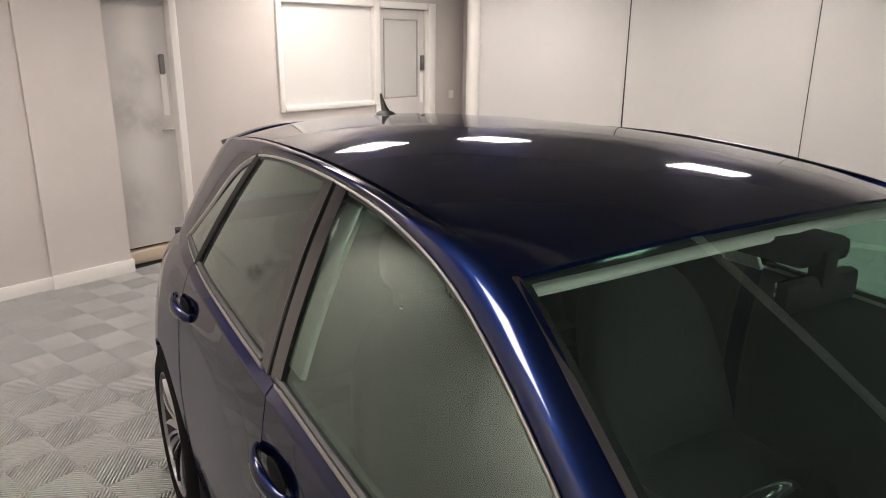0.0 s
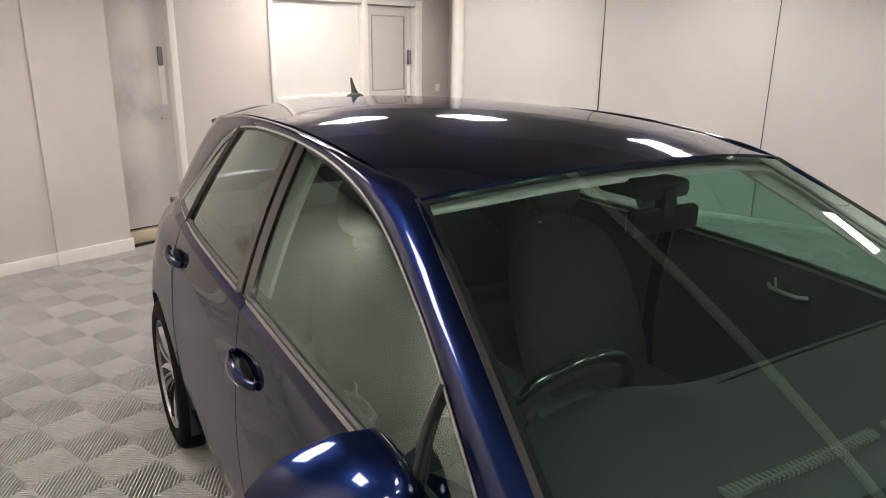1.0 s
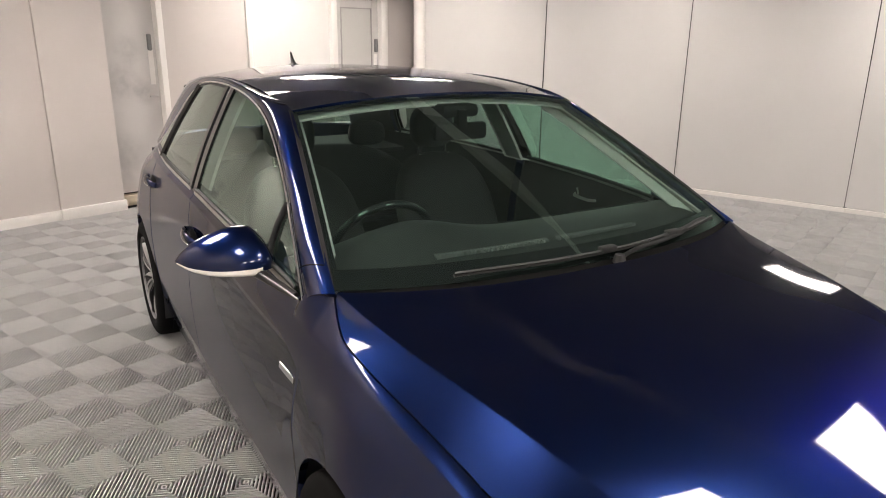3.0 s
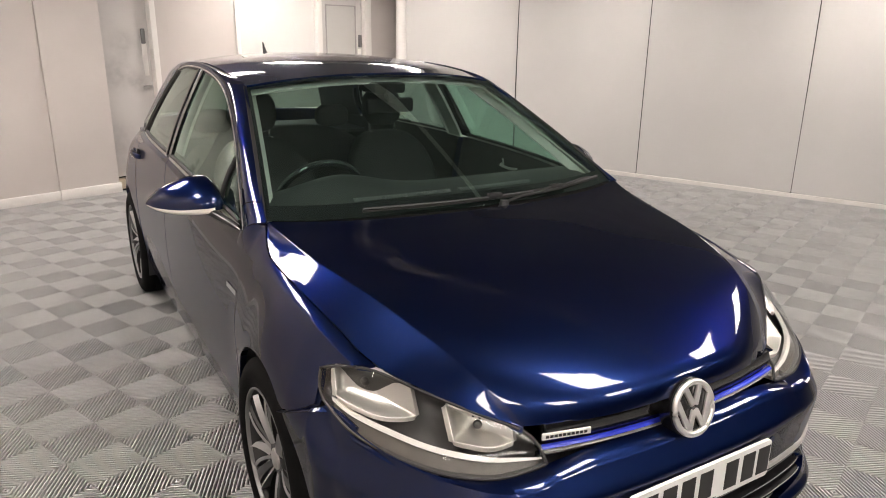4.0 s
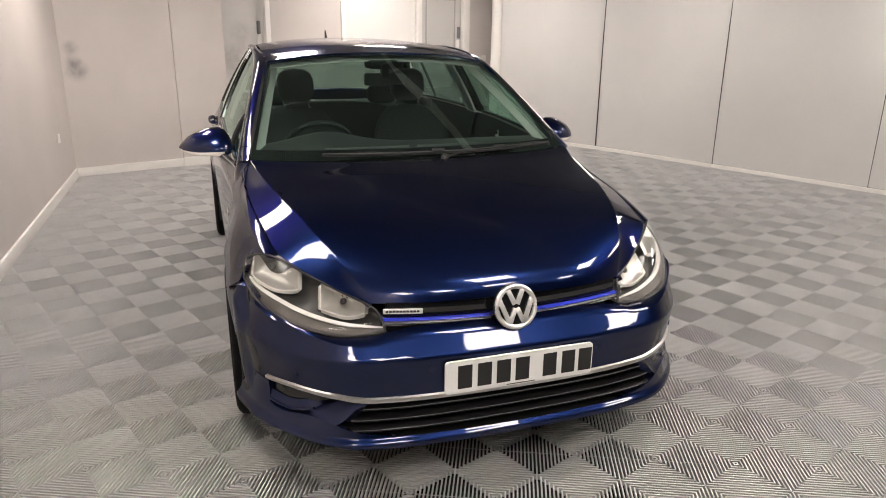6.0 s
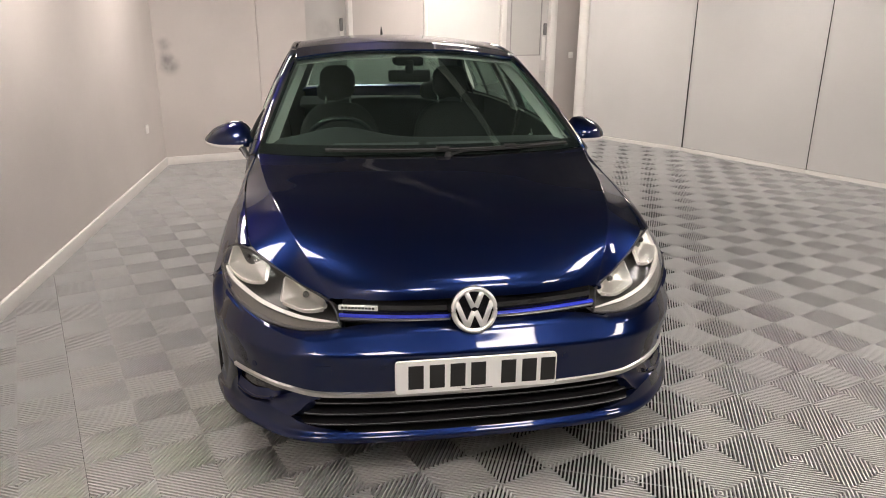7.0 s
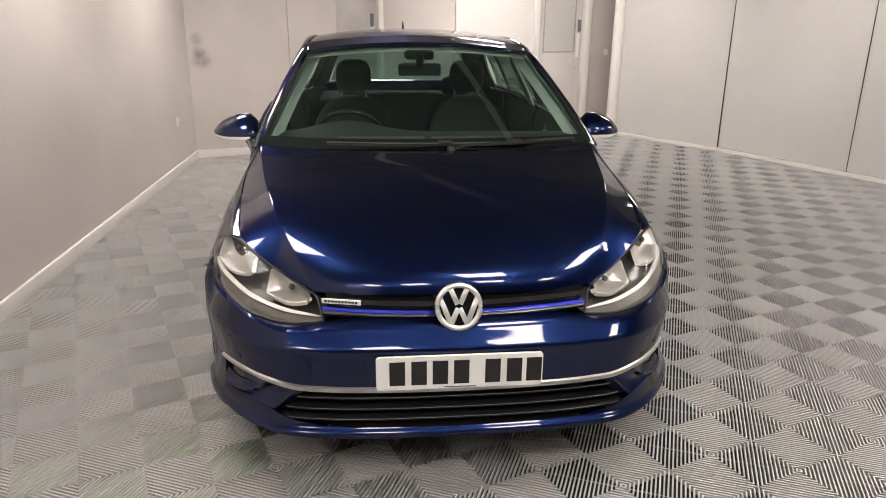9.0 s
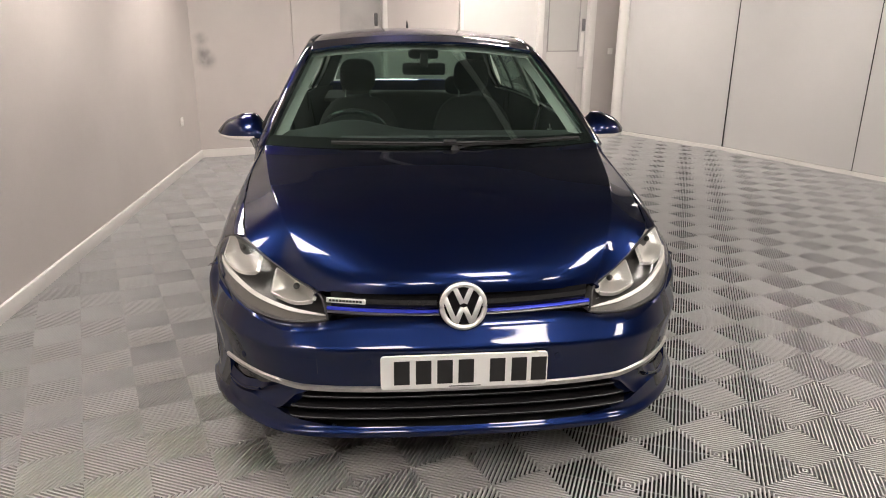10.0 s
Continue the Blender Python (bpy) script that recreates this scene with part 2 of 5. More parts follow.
def panel(name, g, mat, parent, side=1, thick=0.012, label="", lift=0.0, sharp=40):
    """A sheet from a grid of points, with its edges turned inwards by its thickness. side -1 mirrors it."""
    g = np.array(g, float)
    if side < 0:
        g = g * np.array([-1.0, 1.0, 1.0])
    n = grid_normals(g)
    if np.sum(n * (g - CENTRE)) < 0:
        g = g[::-1]
        n = grid_normals(g)
    g = g + n * lift
    r, c = g.shape[:2]
    verts = g.reshape(-1, 3)
    faces = [(i * c + j, (i + 1) * c + j, (i + 1) * c + j + 1, i * c + j + 1) for i in range(r - 1) for j in range(c - 1)]
    if thick:
        ring = [j for j in range(c)] + [i * c + c - 1 for i in range(1, r)] + [(r - 1) * c + j for j in range(c - 2, -1, -1)] + [i * c for i in range(r - 2, 0, -1)]
        inner = (g - n * thick).reshape(-1, 3)[ring]
        base = len(verts)
        verts = np.vstack([verts, inner])
        k = len(ring)
        faces += [(ring[i], ring[(i + 1) % k], base + (i + 1) % k, base + i) for i in range(k)]
    ob = mesh_object(name, verts, faces, mat, parent, True, label, sharp)
    ob.visible_shadow = mat not in (GLASS, SIDEGLASS, PRIVACY, LENS)
    return ob


def tube(name, points, radius, mat, parent, sides=8, flat=1.0, label="", closed=False):
    """A bar of round or flattened section along points."""
    p = np.array(points, float)
    n = len(p)
    if closed:
        t = np.roll(p, -1, 0) - np.roll(p, 1, 0)
    else:
        t = np.gradient(p, axis=0)
    t /= np.linalg.norm(t, axis=1, keepdims=True) + 1e-12
    up = np.array([0.0, 0.0, 1.0])
    a = np.cross(t, up)
    a = np.where(np.linalg.norm(a, axis=1, keepdims=True) < 0.05, np.array([1.0, 0, 0]), a)
    a /= np.linalg.norm(a, axis=1, keepdims=True)
    b = np.cross(a, t)
    rad = np.broadcast_to(np.asarray(radius, float), (n,))
    verts, faces = [], []
    for i in range(n):
        for k in range(sides):
            w = 2 * math.pi * (k + 0.5) / sides
            verts.append(p[i] + rad[i] * (math.cos(w) * a[i] * flat + math.sin(w) * b[i]))
    for i in range(n if closed else n - 1):
        for k in range(sides):
            i2 = (i + 1) % n
            faces.append((i * sides + k, i * sides + (k + 1) % sides, i2 * sides + (k + 1) % sides, i2 * sides + k))
    if not closed:
        faces += [tuple(range(sides - 1, -1, -1)), tuple((n - 1) * sides + k for k in range(sides))]
    return mesh_object(name, verts, faces, mat, parent, True, label, 50)


def lathe(name, profile, mat, parent, steps=48, label=""):
    """A body turned about the x axis from (x, radius) pairs; the profile closes on itself."""
    verts, faces, k = [], [], len(profile)
    for i in range(steps):
        w = 2 * math.pi * i / steps
        verts += [(x, r * math.cos(w), r * math.sin(w)) for x, r in profile]
    for i in range(steps):
        for j in range(k):
            a, b = i * k + j, i * k + (j + 1) % k
            c, d = ((i + 1) % steps) * k + (j + 1) % k, ((i + 1) % steps) * k + j
            faces.append((a, b, c, d))
    return mesh_object(name, verts, faces, mat, parent, True, label, 40)


def empty(name, m=None):
    ob = new(name)
    if m is not None:
        ob.matrix_basis = m
    return ob


# ---- the room ----
BACK = radians(17.3)
BACK_AT = (-1.14, 6.385)


def back(u, off, z=0.0):
    """A point on the back wall: metres along it, behind its front plane, and up."""
    return Vector((BACK_AT[0] + u * math.cos(BACK) - off * math.sin(BACK), BACK_AT[1] + u * math.sin(BACK) + off * math.cos(BACK), z))


BACK_M = Matrix.Translation((BACK_AT[0], BACK_AT[1], 0)) @ Matrix.Rotation(BACK, 4, "Z")


def wall_between(name, a, b, z0, z1, mat, thick=0.12, label="", parent=None):
    """An upright wall whose visible face runs from a to b; its thickness lies to the left of that line."""
    a, b = Vector((a[0], a[1], 0)), Vector((b[0], b[1], 0))
    d = b - a
    m = Matrix.Translation(a) @ Matrix.Rotation(math.atan2(d.y, d.x), 4, "Z")
    ob = box(name, 0, d.length, 0, thick, z0, z1, mat, parent, m=m)
    if parent is None:
        tagged(ob, label, "wall", kind="structure")
    return ob


def back_box(name, u0, u1, o0, o1, z0, z1, mat, parent=None, bevel=0.0, label=""):
    return box(name, u0, u1, o0, o1, z0, z1, mat, parent, bevel, label, m=BACK_M)


def build_room():
    tagged(box("floor", -4.0, 9.0, -6.5, 9.5, -0.25, -0.022, SLAB), "slab coloured near-black as the shade in the gaps of grey vented plastic floor tiles", "floor", kind="structure")
    tagged(box("ceiling", -4.0, 9.0, -6.5, 9.5, CEILING, CEILING + 0.1, CEIL), "dark grey suspended ceiling with bright panels", "ceiling", kind="structure")
    wall_between("wall_left", (-2.185, -5.2), (-2.185, 6.09), -0.014, CEILING, WALL, label="smooth pale grey painted side wall with white skirting")
    wall_between("wall_back_left", (-2.185, 6.085), (-1.125, 6.425), -0.014, CEILING, STAINED, label="smooth pale grey painted wall in the corner")
    tagged(back_box("wall_pillar", 0.0, 0.55, 0.0, 0.6, -0.014, CEILING, WALL), "pale grey painted pier beside the recessed door", "wall", kind="structure")
    tagged(back_box("wall_back_jamb", 1.13, 1.30, 0.16, 0.6, -0.014, CEILING, WALL), "pale grey wall edge beside the door frame", "wall", kind="structure")
    tagged(back_box("wall_over_door", 0.55, 1.13, 0.012, 0.6, 1.962, CEILING, WALL), "pale grey wall over the recessed door", "wall", kind="structure")
    # wall with the borrowed light and the second door: opening from 2.195 to 4.25, from the floor under the door
    tagged(back_box("wall_back_middle", 1.30, 2.195, 0.35, 0.6, -0.014, CEILING, WALL), "pale grey painted wall between door and window", "wall", kind="structure")
    tagged(back_box("wall_under_window", 2.195, 3.41, 0.35, 0.6, -0.014, 1.035, WALL), "pale grey painted wall under the frosted window", "wall", kind="structure")
    tagged(back_box("wall_over_window", 2.195, 4.25, 0.35, 0.6, 2.05, CEILING, WALL), "pale grey painted wall over the window", "wall", kind="structure")
    tagged(back_box("wall_back_right", 4.25, 5.6, 0.35, 0.6, -0.014, CEILING, WALL), "pale grey painted wall with a white socket", "wall", kind="structure")
    tagged(back_box("wall_return", 4.74, 4.82, 0.02, 0.352, -0.014, CEILING, WALL), "short pale grey return wall beside the post", "wall", kind="structure")
    # walls behind the camera and past the panels
    wall_between("wall_front", (7.6, -5.2), (-2.185, -5.2), -0.014, CEILING, ENDWALL, label="plain charcoal end wall of the studio")
    # skirting
    for name, m_args in (("baseboard", ((-2.185, -5.2), (-2.185, 6.08))), ("baseboard", ((-2.18, 6.078), (-1.13, 6.415)))):
        a, b = (Vector((*q, 0)) for q in m_args)
        d = b - a
        m = Matrix.Translation(a) @ Matrix.Rotation(math.atan2(d.y, d.x), 4, "Z")
        tagged(box(name, 0, d.length, -0.018, 0.004, -0.012, 0.085, TRIM, bevel=0.005, m=m), "white painted skirting board along the wall", "skirting", kind="structure")
    tagged(back_box("baseboard", -0.005, 0.565, -0.02, 0.002, -0.012, 0.095, TRIM, bevel=0.005), "white painted skirting board round the pier", "skirting", kind="structure")
    tagged(back_box("baseboard", 0.548, 0.565, 0.0, 0.20, -0.012, 0.095, TRIM, bevel=0.004), "white painted skirting board round the pier", "skirting", kind="structure")
    # recessed door
    door = tagged(empty("door_1"), "pale grey flush door with a keypad and lever handle", "door", kind="structure")
    back_box("door_leaf", 0.57, 1.105, 0.21, 0.25, 0.105, 1.955, LEAF, door, 0.003)
    back_box("frame_post", 1.105, 1.165, 0.13, 0.26, 0.0, 1.96, TRIM, door, 0.006, "white painted door frame post")
    back_box("threshold", 0.552, 1.105, 0.165, 0.26, -0.013, 0.085, SHADOWGAP, door, 0.004, "worn yellowish door threshold")
    back_box("push_plate", 1.025, 1.075, 0.2055, 0.211, 1.10, 1.42, TRIM, door, 0.002, "white push plate")
    back_box("keypad", 1.02, 1.06, 0.175, 0.21, 1.41, 1.56, GREYMETAL, door, 0.012, "grey metal keypad lock")
    back_box("lever", 0.985, 1.085, 0.165, 0.178, 0.985, 1.003, STEEL, door, 0.006, "steel lever handle")
    back_box("lever_neck", 1.07, 1.085, 0.175, 0.21, 0.986, 1.002, STEEL, door, 0.005)
    # window and second door in one white frame
    win = tagged(empty("window_1"), "frosted interior window in a white wooden frame", "window", kind="structure")
    for n, u0, u1, z0, z1 in (("frame_side", 2.195, 2.25, 1.035, 2.05), ("frame_mullion", 3.35, 3.43, 1.035, 2.05), ("frame_head", 2.25, 3.35, 1.99, 2.05), ("window_sill", 2.25, 3.35, 1.035, 1.085)):
        back_box(n, u0, u1, 0.325, 0.45, z0, z1, TRIM, win, 0.008)
    back_box("pane", 2.245, 3.355, 0.385, 0.395, 1.08, 1.995, FROST, win)
    door2 = tagged(empty("door_2"), "pale grey door with a frosted pane and lever handle in a white frame", "door", kind="structure")
    back_box("frame_post", 4.14, 4.25, 0.32, 0.45, 0.0, 2.05, TRIM, door2, 0.008)
    back_box("frame_post", 3.36, 3.43, 0.325, 0.45, 0.0, 1.033, TRIM, door2, 0.006)
    back_box("frame_head", 3.432, 4.138, 0.325, 0.45, 1.985, 2.05, TRIM, door2, 0.006)
    for n, u0, u1, z0, z1 in (("door_stile", 3.435, 3.525, 0.02, 1.98), ("door_stile", 4.03, 4.135, 0.02, 1.98), ("door_rail", 3.525, 4.03, 1.885, 1.98), ("door_panel", 3.525, 4.03, 0.02, 1.085)):
        back_box(n, u0, u1, 0.385, 0.425, z0, z1, DOOR, door2, 0.003)
    for u0, u1, z0, z1 in ((3.525, 3.54, 1.085, 1.885), (4.015, 4.03, 1.085, 1.885), (3.54, 4.015, 1.87, 1.885), (3.54, 4.015, 1.085, 1.10)):
        back_box("glazing_bead", u0, u1, 0.378, 0.39, z0, z1, BEAD, door2, 0.002, "grey glazing bead")
    back_box("pane", 3.53, 4.025, 0.392, 0.402, 1.09, 1.88, DOORPANE, door2)
    back_box("keypad", 4.06, 4.10, 0.345, 0.385, 1.36, 1.52, GREYMETAL, door2, 0.01, "grey metal keypad lock")
    back_box("push_plate", 4.055, 4.105, 0.379, 0.3845, 1.02, 1.34, TRIM, door2, 0.002)
    back_box("lever", 4.0, 4.11, 0.335, 0.35, 0.855, 0.873, STEEL, door2, 0.006, "steel lever handle")
    back_box("lever_neck", 4.095, 4.11, 0.345, 0.385, 0.856, 0.872, STEEL, door2, 0.005)
    # sockets
    s = tagged(empty("wall_socket"), "white plastic switch plate on the wall", "socket", group="wall plates")
    back_box("plate", 4.495, 4.575, 0.338, 0.35, 1.045, 1.13, TRIM, s, 0.006)
    back_box("rocker", 4.52, 4.55, 0.332, 0.339, 1.07, 1.105, TRIM, s, 0.003)
    s = tagged(empty("wall_socket"), "white plastic socket plate low on the wall", "socket", group="wall plates")
    box("plate", -2.185, -2.173, 5.33, 5.42, 0.45, 0.535, TRIM, s, 0.006)
    box("rocker", -2.175, -2.168, 5.36, 5.39, 0.475, 0.51, TRIM, s, 0.003)


SEAMS = [(3.14, 7.60), (3.975, 6.243)]
for k in range(1, 8):
    SEAMS.append((3.975 + 0.6578 * k, 6.243 - 1.5024 * k))


def build_panel_wall():
    """The long wall of tall sheets with dark seams, on a white rail."""
    wall = tagged(empty("wall_right"), "long partition of tall pale grey sheets with dark seams", "wall", kind="structure")
    for i in range(len(SEAMS) - 1):
        a, b = Vector((*SEAMS[i], 0)), Vector((*SEAMS[i + 1], 0))
        d = b - a
        m = Matrix.Translation(a) @ Matrix.Rotation(math.atan2(d.y, d.x), 4, "Z")
        # a sheet bows very slightly and its edges curl back into the seam
        nu, nz = 48, 14
        verts, faces = [], []
        for r in range(nz + 1):
            for c in range(nu + 1):
                x, z = c / nu, r / nz
                edge = min(x, 1 - x) * d.length
                y = 0.012 * math.exp(-edge / 0.02) + 0.010 * noise.noise((x * 3 + i * 7, z * 0.9, 1.7)) + 0.007 * math.exp(-edge / 0.16) * noise.noise((x * 14 + i * 5, z * 1.3, 4.2)) + 0.004 * math.sin(5 * x + i)
                gap = 0.002 + 0.0035 * (0.5 + 0.5 * math.sin(3.1 * z + 2 * i))
                verts.append(m @ Vector((gap + x * (d.length - 2 * gap), y, 0.045 + z * (CEILING - 0.045))))
        n = nu + 1
        for r in range(nz):
            for c in range(nu):
                q = r * n + c
                faces.append((q, q + 1, q + n + 1, q + n))
        mesh_object("sheet", verts, faces, SHEET, wall, True)
        box("backing", 0.06 if i == 0 else 0.0, d.length, 0.025, 0.045, -0.014, CEILING, DARK, wall, m=m)
        box("bottom_rail", 0.001, d.length - 0.001, -0.022, 0.012, -0.013, 0.042, TRIM, wall, 0.006, "white painted floor rail", m=m)
    # the pale rounded post where the partition starts
    a = Vector((3.10, 7.63, 0))
    bm = bmesh.new()
    bmesh.ops.create_cone(bm, cap_ends=True, segments=24, radius1=0.075, radius2=0.07, depth=CEILING + 0.01, matrix=Matrix.Translation(a + Vector((0, 0, CEILING / 2))))
    part("corner_post", bm, TRIM, wall, "white rounded corner post", smooth=True)


TILE_SIZE = 0.4115
TILE_M = Matrix.Translation((-0.0852, -0.0388, 0)) @ Matrix.Rotation(radians(20.9), 4, "Z")


def tile_mesh():
    """One floor tile: four quarters of slanting ribs, with a thin bridge across each quarter."""
    h = TILE_SIZE / 2 - 0.0007
    verts, faces = [], []

    def strip(c, w, z):
        """The ends of the line x + y = c, inside a quarter."""
        return ((c, 0.0, z), (0.0, c, z)) if c <= h else ((h, c - h, z), (c - h, h, z))

    ribs = 21
    pitch = 2 * h / ribs
    for sx in (1, -1):
        for sy in (1, -1):
            for k in range(ribs):
                c = (k + 0.5) * pitch
                # a flat plate with bevelled shoulders on a thin web
                rows = []
                for w, z in ((-0.05, -0.0215), (-0.05, -0.0060), (-0.19, -0.0036), (-0.21, -0.0014), (-0.165, 0.0), (0.165, 0.0), (0.21, -0.0014), (0.19, -0.0036), (0.05, -0.0060), (0.05, -0.0215)):
                    rows.append(strip(min(max(c + w * pitch, 0.0004), 2 * h - 0.0004), 0, z))
                i = len(verts)
                for a, b in rows:
                    verts += [(a[0] * sx, a[1] * sy, a[2]), (b[0] * sx, b[1] * sy, b[2])]
                faces += [(i + 2 * q, i + 2 * q + 1, i + 2 * q + 3, i + 2 * q + 2) for q in range(9)]
            i = len(verts)
            w = 0.0016
            for q in ((w, -w + 0.002), (h - 0.002 + w, h - 0.002 - w), (h - 0.002 - w, h - 0.002 + w), (-w + 0.002, w)):
                verts.append((q[0] * sx, q[1] * sy, -0.009))
            faces.append((i, i + 1, i + 2, i + 3))
    return verts, faces


def inside_room(x, y):
    """True where the floor shows: inside the walls."""
    if x < -2.185 - 0.25 or y < -5.3:
        return False
    u = (x - BACK_AT[0]) * math.cos(BACK) + (y - BACK_AT[1]) * math.sin(BACK)
    o = -(x - BACK_AT[0]) * math.sin(BACK) + (y - BACK_AT[1]) * math.cos(BACK)
    if o > (0.25 if u < 1.2 else 0.6):
        return False
    dx, dy = 0.401, -0.916
    side = (x - 3.975) * dy - (y - 6.243) * dx
    return side > -0.3 or (x < 3.9 and y > 6)


def build_tiles():
    floor = bpy.data.objects["floor"]
    verts, faces = tile_mesh()
    cells = []
    for i in range(-30, 31):
        for j in range(-30, 31):
            p = TILE_M @ Vector((i * TILE_SIZE, j * TILE_SIZE, 0))
            if inside_room(p.x, p.y):
                cells.append((abs(p.x - 0.2) / 1.15 + abs(p.y - 1.2) / 1.6, i, j))
    cells.sort()
    rest_v, rest_f = [], []
    shared = None
    turn = TILE_M.to_3x3().to_4x4()
    for n, (_, i, j) in enumerate(cells):
        p = TILE_M @ Vector((i * TILE_SIZE, j * TILE_SIZE, 0))
        if n < 300:
            if shared is None:
                ob = mesh_object("tile", verts, faces, TILE, floor, False)
                shared = ob.data
            else:
                ob = new("tile", shared)
                ob.parent = floor
            ob.matrix_basis = Matrix.Translation(p + Vector((0, 0, 0.0006 * (random.random() - 0.5)))) @ turn
        else:
            k = len(rest_v)
            rest_v += [(Matrix.Translation(p) @ turn) @ Vector(v) for v in verts]
            rest_f += [tuple(k + q for q in f) for f in faces]
    ob = mesh_object("far_tiles", rest_v, rest_f, TILE, floor, False, "grey ribbed floor tiles further off")
    ob["kind"] = "stuff"


def build_lamps():
    first = None
    for x, y in LAMPS:
        m = Matrix.Translation((x, y, CEILING)) @ Matrix.Rotation(BACK, 4, "Z")
        if first is None:
            first = tagged(empty("ceiling_light", m), "square white ceiling light panel, switched on", "ceiling light", group="ceiling lights")
            box("diffuser", -0.28, 0.28, -0.28, 0.28, -0.010, -0.004, GLOW, first)
            bm = bmesh.new()
            for q in ((-0.30, 0.30, -0.30, -0.28), (-0.30, 0.30, 0.28, 0.30), (-0.30, -0.28, -0.28, 0.28), (0.28, 0.30, -0.28, 0.28)):
                add_box(bm, *q, -0.014, -0.001)
            part("frame", bm, TRIM, first)
        else:
            copy_thing(first, m)


build_room()
build_panel_wall()
build_lamps()
tagged(box("cable_duct", -2.6, 2.6, -0.03, 0.03, CEILING - 0.045, CEILING - 0.001, TRIM, bevel=0.004, m=Matrix.Translation((0.62, 2.1, 0)) @ Matrix.Rotation(radians(-62), 4, "Z")), "pale surface-mounted cable duct on the dark ceiling", "cable duct")


# ---- the car: nose at y = 0, tail towards +y, middle at x = 0 ----
car = tagged(empty("car"), "dark blue metallic five-door hatchback, clean, parked on ribbed tiles", "car")
AXLE_F, AXLE_R, HUB_Z, ARCH = 0.845, 3.475, 0.315, 0.347

# widths and heights of the body side along its length
SILL_X = [(0.5, 0.80), (0.9, 0.815), (1.3, 0.808), (2.0, 0.812), (3.0, 0.818), (3.6, 0.80), (4.0, 0.74), (4.18, 0.66)]
LOW_X = [(0.5, 0.85), (0.85, 0.872), (1.05, 0.858), (1.3, 0.838), (2.0, 0.842), (3.0, 0.850), (3.5, 0.866), (3.9, 0.82), (4.18, 0.70)]
MID_X = [(0.5, 0.866), (0.62, 0.880), (0.85, 0.886), (1.05, 0.868), (1.3, 0.850), (2.0, 0.856), (3.0, 0.864), (3.5, 0.880), (3.9, 0.825), (4.18, 0.70)]
HIP_X = [(0.45, 0.785), (0.545, 0.801), (0.65, 0.818), (0.85, 0.838), (1.05, 0.829), (1.3, 0.828), (2.0, 0.841), (3.0, 0.845), (3.5, 0.838), (3.9, 0.775), (4.18, 0.66)]
HIP_Z = [(0.45, 0.735), (0.545, 0.742), (0.65, 0.757), (0.85, 0.770), (1.05, 0.775), (1.3, 0.785), (2.0, 0.82), (3.0, 0.85), (3.6, 0.855), (4.18, 0.85)]
CREASE_X = [(0.44, 0.755), (0.51, 0.766), (0.65, 0.780), (0.80, 0.791), (0.964, 0.797), (1.182, 0.802), (1.36, 0.805), (1.9, 0.818), (2.4, 0.823), (3.0, 0.812), (3.45, 0.780), (3.6, 0.760), (3.9, 0.70), (4.18, 0.625)]
CREASE_Z = [(0.44, 0.780), (0.51, 0.793), (0.65, 0.821), (0.80, 0.841), (0.964, 0.856), (1.182, 0.867), (1.36, 0.876), (1.9, 0.928), (2.4, 0.961), (3.0, 0.970), (3.45, 0.968), (3.9, 0.950), (4.18, 0.92)]
TOP_X = [(0.41, 0.717), (0.55, 0.736), (0.77, 0.760), (1.0, 0.776), (1.24, 0.787), (1.6, 0.803), (2.0, 0.810), (2.5, 0.806), (3.0, 0.792), (3.45, 0.752), (3.6, 0.728), (3.9, 0.675), (4.18, 0.60)]
TOP_Z = [(0.41, 0.785), (0.55, 0.798), (0.77, 0.822), (0.954, 0.862), (1.24, 0.925), (1.6, 0.962), (2.0, 0.985), (2.5, 0.998), (3.0, 1.0), (3.6, 1.0), (3.9, 0.985), (4.18, 0.955)]
# the wing's top edge, up to the windscreen's corner
WING_X = [(0.408, 0.711), (0.48, 0.728), (0.564, 0.739), (0.657, 0.751), (0.763, 0.761), (0.885, 0.770), (1.003, 0.774), (1.041, 0.771), (1.076, 0.764), (1.098, 0.758), (1.148, 0.743)]
WING_Z = [(0.408, 0.781), (0.48, 0.796), (0.564, 0.817), (0.657, 0.837), (0.763, 0.854), (0.885, 0.871), (1.003, 0.890), (1.041, 0.902), (1.076, 0.918), (1.098, 0.930), (1.148, 0.965)]


BEND = 0.84


def side_point(y, v):
    """A point of the body side: v runs from the sill (0) over the crease (BEND) to the top edge (1)."""
    if v > BEND:
        w = (v - BEND) / (1 - BEND)
        trim = 0.016 if y > 1.3 else 0.016 * max(0.0, (y - 1.24) / 0.06)
        cx, cz, tx, tz = hermite(CREASE_X, y), hermite(CREASE_Z, y), hermite(TOP_X, y) - trim * 0.3, hermite(TOP_Z, y) - trim
        return np.array([cx + (tx - cx) * w, y, cz + (tz - cz) * w])
    knots_x = [(0.0, float(hermite(SILL_X, y))), (0.2, float(hermite(LOW_X, y))), (0.45, float(hermite(MID_X, y))), (0.66, float(hermite(HIP_X, y))), (BEND, float(hermite(CREASE_X, y)))]
    knots_z = [(0.0, 0.185), (0.2, 0.33), (0.45, 0.59), (0.66, float(hermite(HIP_Z, y))), (BEND, float(hermite(CREASE_Z, y)))]
    return np.array([float(hermite(knots_x, v)), y, float(hermite(knots_z, v))])


def skin_x(y, z):
    """How far out the body side lies at a place along the car and a height."""
    a, b = 0.0, 1.0
    for _ in range(24):
        m = (a + b) / 2
        a, b = (m, b) if side_point(y, m)[2] < z else (a, m)
    return float(side_point(y, a)[0])


